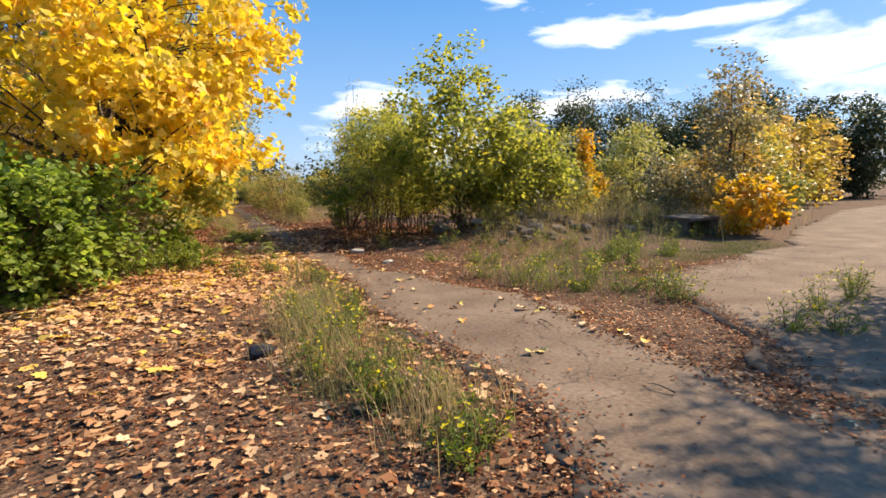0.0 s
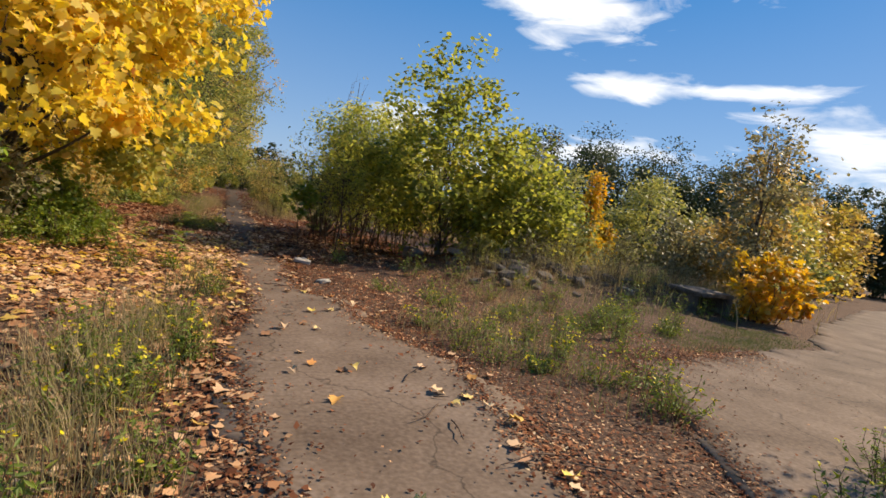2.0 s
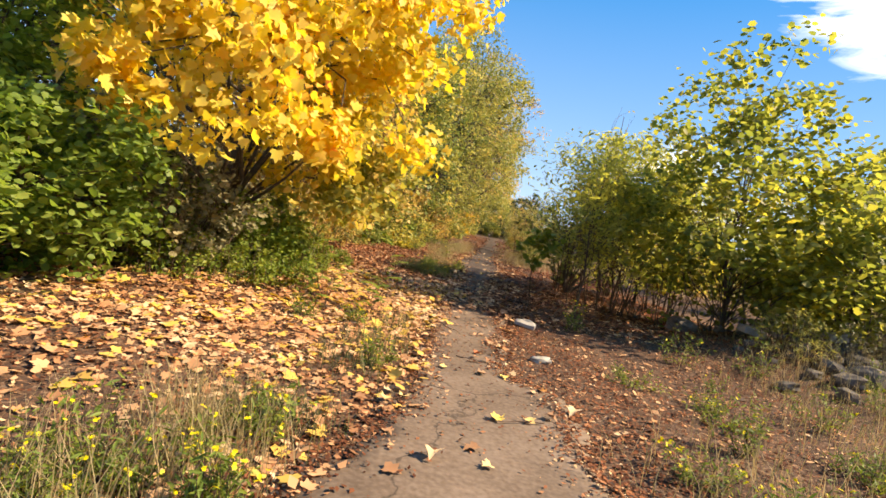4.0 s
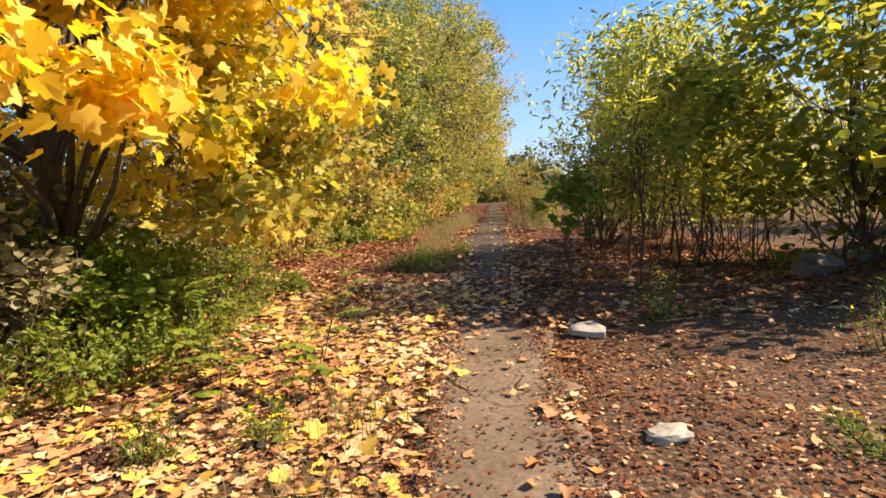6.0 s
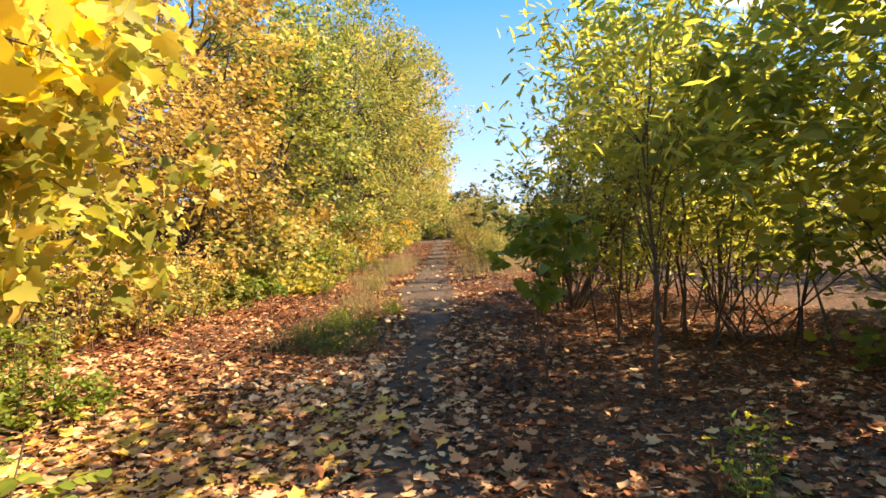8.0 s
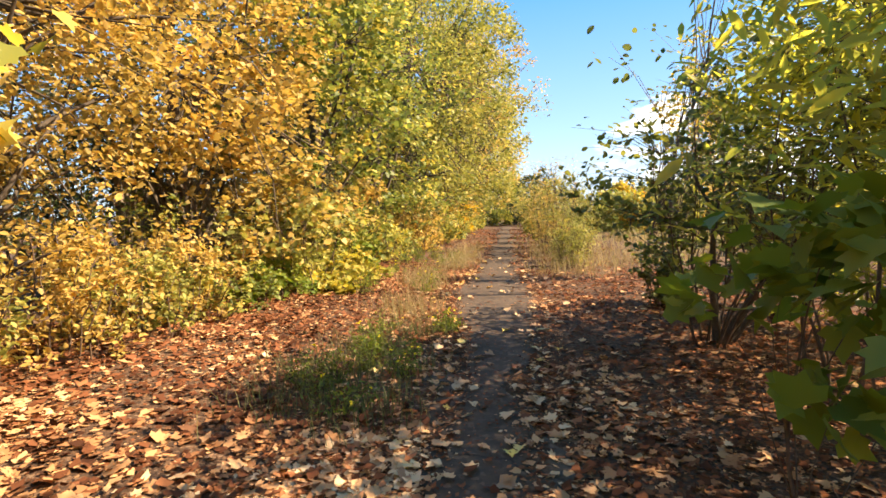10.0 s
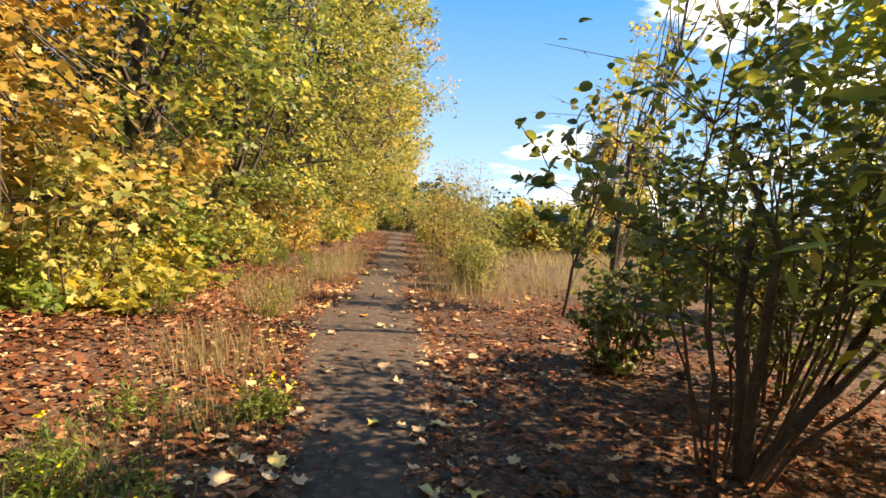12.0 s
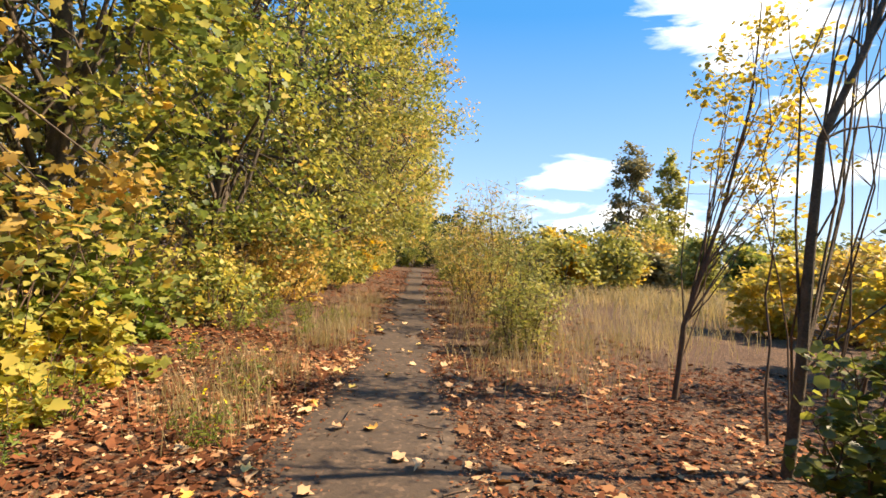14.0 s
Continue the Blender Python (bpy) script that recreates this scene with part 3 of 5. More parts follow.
LEFT = [  # x, y, height, radius, leaf, shape, size, count, low, words
    (-3.9, 15.0, 7.0, 2.3, F_HEDGE, OVATE, 0.08, 19000, 0.1, "yellow and orange tinted field maple beside the lane"),
    (-3.9, 19.3, 7.8, 2.4, F_HEDGE, MAPLE, 0.105, 12000, 0.2, "yellow-green maple with hanging branches"),
    (-3.3, 23.4, 8.8, 2.6, F_TURN, MAPLE, 0.125, 12000, 0.10, "green and gold maple at the lane's edge"),
    (-2.9, 28.0, 10.0, 3.1, F_TURN, OVATE, 0.13, 16000, 0.05, "tall green tree with yellowing crown"),
    (-2.3, 33.0, 12.5, 4.6, F_OLIVE, KITE, 0.16, 20000, 0.04, "tall yellowing tree leaning over the lane"),
    (-2.2, 39.0, 14.8, 5.1, F_OLIVE, KITE, 0.18, 20000, 0.04, "tall olive green tree in the row"),
    (-2.2, 46.0, 15.5, 5.3, F_HEDGE, KITE, 0.2, 16000, 0.04, "tall yellowing tree in the row"),
    (-2.3, 54.0, 15.5, 5.3, F_OLIVE, KITE, 0.22, 15000, 0.04, "tall olive green tree in the row"),
    (-2.4, 64.0, 15.5, 5.4, F_OLIVE, KITE, 0.26, 11000, 0.04, "distant green tree in the row"),
    (-2.0, 76.0, 15.0, 5.6, F_OLIVE, KITE, 0.3, 8000, 0.04, "distant green tree in the row"),
    (0.5, 70.0, 6.0, 3.2, F_TURN, KITE, 0.24, 8000, 0.02, "distant green tree closing the lane"),
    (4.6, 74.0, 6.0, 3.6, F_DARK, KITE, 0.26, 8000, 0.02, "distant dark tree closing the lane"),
]
for k, (x, y, h, r, mat, shp, sz, cnt, lo, words) in enumerate(LEFT):
    tree("row_tree", words, "tree", (x, y, 0), h, r, mat, shp, sz, cnt, 110 + int(h * 8), lo, 0.1 + h * 0.008, 40 + k, 0.17 + h * 0.015, 0.6, limbs=32, group="trees along the lane",
         hang=[((1.2, -0.8, 0.9), (2.7, 2.4, 2.3), 14)] if k == 1 else [])
for k, (x, y, h) in enumerate([(-0.6, 66, 2.4), (0.9, 65, 1.8), (2.4, 66.5, 2.6), (3.6, 66, 2.2)]):
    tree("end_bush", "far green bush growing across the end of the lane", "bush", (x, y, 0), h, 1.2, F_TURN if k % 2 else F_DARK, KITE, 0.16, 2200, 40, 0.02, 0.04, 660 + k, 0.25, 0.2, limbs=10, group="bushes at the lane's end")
# every other back tree has its shade in the near-black leaf colour
for k in range(12):
    y = 13 + k * 4.5 + (k % 3)
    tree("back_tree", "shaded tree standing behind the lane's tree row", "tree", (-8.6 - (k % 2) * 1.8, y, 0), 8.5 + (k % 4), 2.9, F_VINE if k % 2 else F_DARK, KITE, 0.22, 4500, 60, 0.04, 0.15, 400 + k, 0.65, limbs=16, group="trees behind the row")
# half the thicket gets near-black leaves, so its gaps look deeply shaded
for k, (x, y, h) in enumerate([(-5.0, 10.6, 2.6), (-5.6, 12.2, 3.4), (-5.4, 14.2, 3.6), (-6.2, 16.4, 4.0), (-5.9, 18.6, 3.8), (-4.4, 12.9, 2.0), (-6.9, 10.4, 3.6), (-7.4, 14.5, 4.2), (-4.0, 10.6, 1.6)]):
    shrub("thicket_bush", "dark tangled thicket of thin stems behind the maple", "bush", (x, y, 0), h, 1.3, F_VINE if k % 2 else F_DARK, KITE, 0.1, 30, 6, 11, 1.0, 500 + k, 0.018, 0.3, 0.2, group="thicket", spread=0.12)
for k, (x, y, h) in enumerate([(-1.3, 8.5, 0.7), (-1.9, 8.0, 0.8), (-0.9, 9.2, 0.6), (-2.3, 7.7, 0.9), (-1.6, 9.2, 0.9), (-1.2, 10.4, 0.6), (-1.5, 11.2, 0.8), (-2.2, 10.6, 0.8), (-1.3, 12.2, 0.5), (-2.2, 12.6, 0.9), (-1.9, 9.8, 0.6)]):
    shrub("herb_bush", "pale green sunlit herbs under the maple", "bush", (x, y, 0), h, 0.5, F_WEED, OVATE, 0.05, 20, 6, 12, 0.4, 520 + k, 0.006, 0.1, 0.2, group="herbs", spread=0.12)
for k, (x, y, h, r) in enumerate([(-2.3, 8.6, 1.8, 0.9), (-1.7, 9.8, 1.3, 0.7), (-3.3, 8.2, 2.2, 1.0), (-2.9, 10.4, 1.6, 0.9)]):
    shrub("undergrowth_bush", "shaded green undergrowth round the maple's trunk", "bush", (x, y, 0), h, r, F_DEEP if k % 2 else F_VINE, ROUND, 0.07, 26, 7, 18, 0.6, 530 + k, 0.01, 0.1, 0.2, group="undergrowth", spread=0.12)
# understorey of the row, with bare stems in the dark
UNDER = [(-2.8, 15.0, 1.6, 1.0, F_HEDGE), (-3.1, 13.8, 1.9, 1.1, F_OLIVE), (-2.7, 16.2, 1.3, 0.9, F_OLIVE), (-3.3, 17.8, 1.5, 1.0, F_HEDGE), (-3.4, 11.8, 1.5, 1.0, F_OLIVE), (-4.6, 12.6, 2.4, 1.2, F_VINE), (-2.9, 16.9, 1.5, 1.0, F_HEDGE), (-3.6, 20.9, 3.4, 1.0, F_VINE), (-2.6, 20.6, 1.0, 0.8, F_OLIVE),
         (-2.4, 23.0, 1.4, 1.0, F_WEED), (-2.2, 25.8, 1.8, 1.1, F_MAPLE_GREEN), (-2.0, 28.5, 2.2, 1.2, F_HEDGE), (-1.9, 31.5, 2.4, 1.3, F_OLIVE), (-1.7, 35.0, 2.4, 1.4, F_HEDGE),
         (-1.6, 39.0, 2.6, 1.5, F_OLIVE), (-1.5, 43.5, 2.6, 1.6, F_ORANGE), (-1.5, 49.0, 3.0, 1.8, F_OLIVE), (-1.5, 56.0, 3.0, 2.0, F_OLIVE), (-2.2, 18.7, 0.8, 0.7, F_WEED)]
hr = random.Random(4)
y = 17.5
while y < 62:
    UNDER.append((-2.6 + hr.uniform(-0.3, 0.5) + min(1.0, (y - 17) * 0.05), y, hr.uniform(1.0, 2.6), hr.uniform(0.8, 1.2) + y * 0.008, hr.choice([F_TURN, F_TURN, F_TURN, F_HEDGE, F_OLIVE])))
    if not 19 < y < 24:
        UNDER.append((-4.2 + hr.uniform(-0.4, 0.4), y + 0.6, hr.uniform(2.4, 3.8), hr.uniform(1.0, 1.4) + y * 0.008, hr.choice([F_VINE, F_TURN, F_HEDGE])))
    y += 1.5 + y * 0.02
for k, (x, y, h, r, mat) in enumerate(UNDER):
    shrub("hedge_bush", "leafy underwood bush at the foot of the tree row", "bush", (x, y, 0), h, r, mat, (OVATE if y < 18.5 or k % 2 == 0 else MAPLE) if y < 25 else KITE, (0.07 if y < 18.5 else 0.10) + 0.0025 * max(0, y - 20), 18 if y < 40 else 12, 6, 20 if y < 18.5 else 11, 0.6, 80 + k, 0.012, 0.08, 0.2, group="underwood", spread=0.09)

for k, (x, y, h) in enumerate([(-1.3, 20.2, 0.6), (-1.7, 20.9, 0.8), (-1.2, 21.4, 0.6), (-1.9, 22.2, 0.9), (-1.4, 19.4, 0.5), (-2.1, 19.7, 0.8)]):
    shrub("maple_seedling", "knee-high maple seedlings with green and yellow leaves", "bush", (x, y, 0), h, 0.4, F_MAPLE_GREEN, MAPLE, 0.11, 9, 4, 7, 0.2, 560 + k, 0.006, 0.2, 0.5, group="maple seedlings", spread=0.15)

M_BOARD = surface("weathered_board", [(0.3, (0.10, 0.075, 0.055)), (0.55, (0.2, 0.155, 0.12)), (0.8, (0.32, 0.26, 0.21))], 3, 30, 0.9, 0.6, 0.006)
fence = new("board_fence")
fence.location = (-4.7, 18.6, 0)
tagged(fence, "weathered grey wooden board fence behind the row", "fence")
fk = np.random.default_rng(58)
boards = []
for k in range(3):
    bm = bmesh.new()
    r = bmesh.ops.create_cube(bm, size=1.0)
    bmesh.ops.transform(bm, matrix=Matrix.Diagonal((0.022, 0.115, 2.2, 1)), verts=r["verts"])
    for v in bm.verts:
        v.co += Vector((fk.normal() * 0.003, fk.normal() * 0.006, fk.normal() * 0.02))
    bmesh.ops.bevel(bm, geom=bm.edges[:], offset=0.004, segments=1, affect="EDGES")
    me = bpy.data.meshes.new("board")
    bm.to_mesh(me)
    bm.free()
    me.materials.append(M_BOARD)
    boards.append(me)
for k in range(56):
    bd = part("board", boards[k % 3], fence)
    bd.matrix_basis = pose(0.03, k * 0.15, 1.14 + fk.normal() * 0.03, fk.normal() * 1.2, 0, fk.normal() * 2)
for z in (0.5, 1.75):
    bm = bmesh.new()
    r = bmesh.ops.create_cube(bm, size=1.0)
    bmesh.ops.transform(bm, matrix=pose(-0.02, 4.1, z) @ Matrix.Diagonal((0.05, 8.5, 0.08, 1)), verts=r["verts"])
    me = bpy.data.meshes.new("rail")
    bm.to_mesh(me)
    bm.free()
    me.materials.append(M_BOARD)
    part("rail", me, fence)
for y in (0.1, 2.8, 5.5, 8.2):
    bm = bmesh.new()
    r = bmesh.ops.create_cube(bm, size=1.0)
    bmesh.ops.transform(bm, matrix=pose(-0.1, y, 1.05) @ Matrix.Diagonal((0.1, 0.1, 2.3, 1)), verts=r["verts"])
    bmesh.ops.bevel(bm, geom=bm.edges[:], offset=0.008, segments=1, affect="EDGES")
    me = bpy.data.meshes.new("post")
    bm.to_mesh(me)
    bm.free()
    me.materials.append(M_BOARD)
    part("post", me, fence)
tree("vine_tangle", "grey-green vine hanging over a bush by the fence", "vine", (-3.7, 22.4, 0), 2.9, 0.85, F_VINE, KITE, 0.05, 9000, 70, 0.03, 0.03, 59, 0.16, 1.2, limbs=24, bark=M_TWIG)
tree("vine_tangle", "grey-green vine climbing into the row's boughs", "vine", (-3.9, 24.4, 0), 4.6, 0.9, F_VINE, KITE, 0.055, 10000, 80, 0.05, 0.03, 60, 0.18, 1.2, limbs=24, bark=M_TWIG)

# ---------------- bushes and trees, right side ----------------
tree("broad_bush", "broad green bush with large yellowing leaves", "bush", (6.35, 12.4, 0.05), 4.7, 2.35, F_BUSH, ROUND, 0.115, 9800, 150, 0.05, 0.035, 21, 0.27, 0.9, limbs=70,
     hang=[((-1.1, -1.2, 3.6), (0.9, 1.0, 5.3), 16)], bark=M_TWIG)
# added behind the main bush to darken the ground with its shadow
tree("broad_bush", "low dense green bush added to deepen shade by the broad bush", "bush", (8.0, 11.6, 0.2), 2.9, 1.6, F_BUSH, ROUND, 0.105, 5200, 80, 0.04, 0.04, 37, 0.2, 0.7, limbs=34, bark=M_TWIG)
tree("broad_bush", "green bush with yellow-edged leaves above the rubble", "bush", (8.9, 13.4, 0.2), 3.4, 1.9, F_BUSH, ROUND, 0.11, 6000, 80, 0.06, 0.05, 22, 0.24, 0.7, limbs=34, bark=M_TWIG)
bb = np.random.default_rng(44)
for k, (cx, cy, zz) in enumerate([(6.3, 12.3, 0.0), (7.8, 11.6, 0.1), (5.2, 13.9, 0.0)]):
    stool = new("stem_clump")
    stool.location = (cx, cy, zz)
    tagged(stool, "clump of thin grey stems under the broad bush", "bush stems", "stems under the bushes")
    v, f = tubes([(bend(bb, (*(bb.normal(size=2) * 0.35), -0.05), (*(bb.normal(size=2) * 1.1), bb.uniform(1.2, 2.6)), 7, 0.2, 0.04), bb.uniform(0.007, 0.016), 0.004) for i in range(20)], 5)
    tagged(part("branchwork", mesh_of("branchwork", v, f, M_BARK, True), stool), kind="stuff")
tree("ash_tree", "slender forked ash sapling with bright feathery leaves", "tree", (3.6, 12.5, 0), 3.7, 1.15, F_ASH, NARROW, 0.13, 2300, 60, 0.34, 0.022, 33, 0.22, 0.7, limbs=18, bark=M_BARK)
tree("maple_sapling", "small maple sapling with pale green leaves", "sapling", (2.7, 12.6, 0), 1.5, 0.4, F_WEED, MAPLE, 0.12, 170, 10, 0.5, 0.012, 34, 0.13, 0.9, limbs=7, bark=M_TWIG)
tree("ash_bush", "slender ash bush with feathery green leaves", "bush", (4.9, 15.4, 0), 4.3, 1.35, F_ASH, NARROW, 0.14, 6000, 80, 0.42, 0.03, 23, 0.24, 0.6, limbs=24, bark=M_TWIG)
shrub("ash_bush", "tall ash bush with yellowing feathery leaves", "bush", (4.6, 14.5, 0), 4.0, 1.2, F_ASH, NARROW, 0.13, 18, 10, 18, 0.9, 38, 0.015, 0.3, 0.5, spread=0.1)
shrub("ash_bush", "slender ash bush with thin bare lower stems", "bush", (6.6, 16.8, 0), 4.2, 1.3, F_ASH, NARROW, 0.14, 16, 11, 26, 0.9, 24, 0.015, 0.3, 0.5, spread=0.1)
sallow = shrub("sallow_bush", "dark many-stemmed sallow bush with round leaves", "bush", (3.85, 16.6, 0), 3.9, 1.5, F_SALLOW, BROAD, 0.07, 15, 22, 12, 0.2, 25, 0.013, 0.4, 0.2, spread=0.06, lean=(0.55, -0.1))
lr = np.random.default_rng(6)
for tip in ((1.7, 0.2, 1.3), (0.35, 0.5, 2.1), (-0.3, -0.2, 1.9), (1.2, -0.6, 2.4)):
    v, f = tubes([(bend(lr, (0.05, 0.0, -0.05), tip, 8, 0.16, 0.03), 0.045, 0.012)], 7)
    part("limb", mesh_of("limb", v, f, M_BARK, True), sallow)
# low branch that reaches over the lane, with larger leaves
br = np.random.default_rng(5)
arm = bend(br, (0.1, -0.1, 1.0), (-1.5, -0.65, 1.62), 9, 0.10, 0.05)
side = [arm] + [bend(br, arm[k], arm[k] + np.array([-0.16 + br.uniform(-.14, .12), br.uniform(-.2, .2), br.uniform(-0.12, 0.34)]), 5, 0.2) for k in (3, 4, 4, 5, 5, 6, 6, 7, 7, 8, 8)]
v, f = tubes([(a, 0.010 if k == 0 else 0.0035, 0.002) for k, a in enumerate(side)], 5)
part("branch", mesh_of("branch", v, f, M_TWIG, True), sallow)
tips = np.concatenate([a[1:] for a in side[1:]] * 3 + [arm[6:]])
tips = tips + br.normal(size=tips.shape) * 0.012
v, f = leaves(br, tips, 0.062, BROAD, 0.2, -0.5)
tagged(part("branch_foliage", mesh_of("branch_foliage", v, f, F_SALLOW), sallow, "large dull green leaves on the low branch"), kind="stuff")
shrub("sallow_bush", "slim sallow bush with yellow-green lower leaves", "bush", (4.15, 19.1, 0), 1.3, 0.6, F_SALLOW, ROUND, 0.065, 14, 9, 14, 0.25, 26, 0.012, 0.1, 0.2, spread=0.06)
# extra bush beside the view, added only to throw shade across the lane
shrub("sallow_bush", "unseen sallow bush added to shade the lane", "bush", (5.4, 18.3, 0), 4.0, 1.3, F_SALLOW, ROUND, 0.075, 18, 12, 16, 0.25, 36, 0.016, 0.12, 0.2, spread=0.06)
tree("young_tree", "young leaning tree with thin yellow leaves", "tree", (4.55, 22.2, 0), 5.4, 0.6, F_BIRCH, ROUND, 0.06, 1900, 46, 0.3, 0.036, 27, 0.13, 0.4, lean=(1.0, 0.2), limbs=26, bark=M_TWIG)
tree("young_tree", "young nearly bare tree with upright twigs", "tree", (4.4, 20.2, 0), 6.8, 0.5, F_BIRCH, ROUND, 0.06, 50, 30, 0.25, 0.045, 28, 0.08, 0.4, lean=(0.9, 0.1), limbs=22, bark=M_BARK)
shrub("sapling_clump", "clump of thin bare upright saplings", "bush", (4.9, 20.6, 0), 5.2, 0.8, F_BIRCH, ROUND, 0.06, 8, 2, 4, 0.4, 29, 0.012, 0.5, 0.2, spread=0.02)
WILLOW = [(3.3, 24.6, 1.3, 0.6), (3.5, 26.4, 2.2, 0.8), (3.2, 28.4, 3.1, 0.8), (3.9, 29.8, 3.2, 0.9), (3.2, 32.0, 3.2, 0.9), (3.4, 35.5, 2.6, 1.1), (3.2, 40.0, 2.8, 1.2), (3.4, 46.0, 3.0, 1.4), (3.8, 54.0, 3.4, 1.8), (4.2, 64, 4, 2.2)]
for k, (x, y, h, r) in enumerate(WILLOW):
    shrub("willow_bush", "feathery yellow-green willow bush beside the lane", "bush", (x, y, 0), h * 1.12, r, F_HEDGE if k % 3 == 2 else F_OLIVE, NARROW if k < 4 else KITE, 0.09 + 0.003 * k, 20, 8, 14, 0.4, 120 + k, 0.01, 0.1, 0.1, group="willow bushes", spread=0.08)
FIELD = [  # x, y, height, radius, leaf, taper
    (23.5, 70, 14.5, 3.0, F_VINE, 0.6), (28.5, 72, 14.8, 2.0, F_OLIVE, 0.6), (13, 52, 3.6, 2.0, F_OLIVE, 0.2), (17, 52, 3.8, 2.6, F_HEDGE, 0.2), (20, 56, 5.0, 3.0, F_OLIVE, 0.2),
    (9.5, 48, 3.6, 0.9, F_BIRCH, 0.6), (8.6, 40, 2.6, 0.9, F_ORANGE, 0.3), (27, 50, 4.6, 3.0, F_OLIVE, 0.2), (9.9, 28.2, 1.7, 0.9, F_BIRCH, 0.2), (11.2, 27.4, 2.0, 1.0, F_HEDGE, 0.2), (13, 29, 2.2, 1.2, F_BIRCH, 0.3),
    (12.2, 14.0, 3.7, 0.4, F_ORANGE, 0.8), (13.9, 15.2, 2.0, 0.4, F_ORANGE, 0.6), (14.6, 9.8, 5.5, 1.3, F_VINE, 0.3), (15.6, 10.6, 5.4, 1.2, F_HEDGE, 0.5), (17.5, 11.4, 4.6, 1.3, F_OLIVE, 0.4),
    (20, 13.0, 4.8, 1.3, F_BIRCH, 0.5), (22.5, 14.0, 4.4, 1.2, F_BIRCH, 0.5), (25, 15.2, 4.8, 1.4, F_HEDGE, 0.5), (29, 16.6, 5.0, 1.6, F_BIRCH, 0.5), (34, 18.5, 5.0, 1.8, F_HEDGE, 0.4),
    (14, 18, 4.2, 2.2, F_OLIVE, 0.2), (17, 16.5, 4.0, 2.0, F_OLIVE, 0.2), (12, 19, 3.6, 1.8, F_OLIVE, 0.2), (10.5, 22, 4.2, 2.2, F_OLIVE, 0.2), (20, 19, 4.4, 2.0, F_OLIVE, 0.2),
    (22, 34, 9.0, 3.0, F_DARK, 0.4), (27, 33, 9.6, 3.2, F_DARK, 0.4), (32, 31, 9.6, 3.4, F_DARK, 0.4), (37, 30, 9.2, 3.4, F_DARK, 0.4), (43, 29, 9.5, 3.6, F_DARK, 0.4),
    (50, 26, 9, 3.6, F_DARK, 0.3), (58, 14, 9.5, 4.5, F_DARK, 0.3), (62, 7, 9, 4.5, F_DARK, 0.3), (60, 22, 8, 4, F_DARK, 0.3),
    (8.8, 23.6, 2.0, 0.8, F_BIRCH, 0.2),
]
fz = random.Random(12)
for k in range(34):
    x = 6.5 + k * 0.95 + fz.uniform(-0.6, 0.6)
    FIELD.append((x, 44 + fz.uniform(-5, 9), fz.uniform(1.4, 3.2), fz.uniform(0.8, 1.6), fz.choice([F_OLIVE, F_BIRCH, F_OLIVE, F_VINE, F_TURN, F_VINE]), 0.3))
for k in range(4, 22):
    x = 13 + k * 1.7
    FIELD.append((x + fz.uniform(-0.5, 0.5), 31 - k * 0.35 + fz.uniform(-2, 2), fz.uniform(5.5, 8.6), fz.uniform(1.8, 2.6), fz.choice([F_DARK, F_DARK, F_VINE]), 0.4))
for k in range(14):
    FIELD.append((10.5 + k * 0.9, 12.6 + fz.uniform(0, 5), fz.uniform(1.6, 3.2), fz.uniform(0.9, 1.4), fz.choice([F_OLIVE, F_VINE, F_OLIVE, F_HEDGE]), 0.2))
for k, (x, y, h, r, mat, tp) in enumerate(FIELD):
    far = math.hypot(x, y - 8)
    full = mat is F_DARK and h > 5
    tree("field_tree", "self-sown tree at the edge of the waste ground", "tree", (x, y, 0), h, r, mat, KITE, (0.08 + far * (0.0042 if far < 26 else 0.0052)) * (0.8 if full else 1),
         int((1300 + 300 * r * h / 4) * (1.3 if far < 26 else 1.4 if full else 1.0)), (90 if full else 40) + int(h * 4), 0.02, 0.03 + h * 0.008, 160 + k, 0.15 + r * 0.085, 0.1, limbs=12, taper=tp, group="field trees")
shrub("orange_bush", "small maple bush with orange leaves beside the road", "bush", (13.0, 8.0, 0), 1.9, 0.9, F_ORANGE, MAPLE, 0.13, 18, 7, 12, 0.3, 31, 0.012, 0.1, 0.4, spread=0.09)
shrub("orange_bush", "tiny orange maple seedling beside the road", "bush", (15.8, 9.0, 0), 0.9, 0.3, F_ORANGE, MAPLE, 0.12, 8, 5, 9, 0.15, 32, 0.008, 0.1, 0.4, spread=0.09)
for k, (x, y, h, r) in enumerate([(10.2, -0.4, 3.0, 1.2), (12.2, 0.4, 3.2, 1.2), (13.8, 1.4, 3.4, 1.3), (17, 3.0, 3.6, 1.4), (21, 5.0, 3.8, 1.6), (9.2, -2.6, 4.0, 1.4)]):
    if k == 0:
        tree("roadside_tree", "young yellow-green birch tree beside the road", "tree", (10.1, 0.6, 0), 6.0, 1.5, F_OLIVE, KITE, 0.085, 14000, 100, 0.02, 0.04, 139, 0.4, 0.3)
        tree("roadside_tree", "young yellow-green birch tree beside the road", "tree", (8.9, 0.0, 0), 6.4, 1.5, F_HEDGE, KITE, 0.085, 15000, 100, 0.02, 0.04, 138, 0.4, 0.3)
    shrub("roadside_bush", "pale yellow-green birch bush along the road", "bush", (x, y, 0), h, r, F_HEDGE if k % 2 else F_OLIVE, KITE, 0.09, 22, 7, 14, 0.4, 140 + k, 0.014, 0.08, 0.1, group="roadside bushes", spread=0.08)

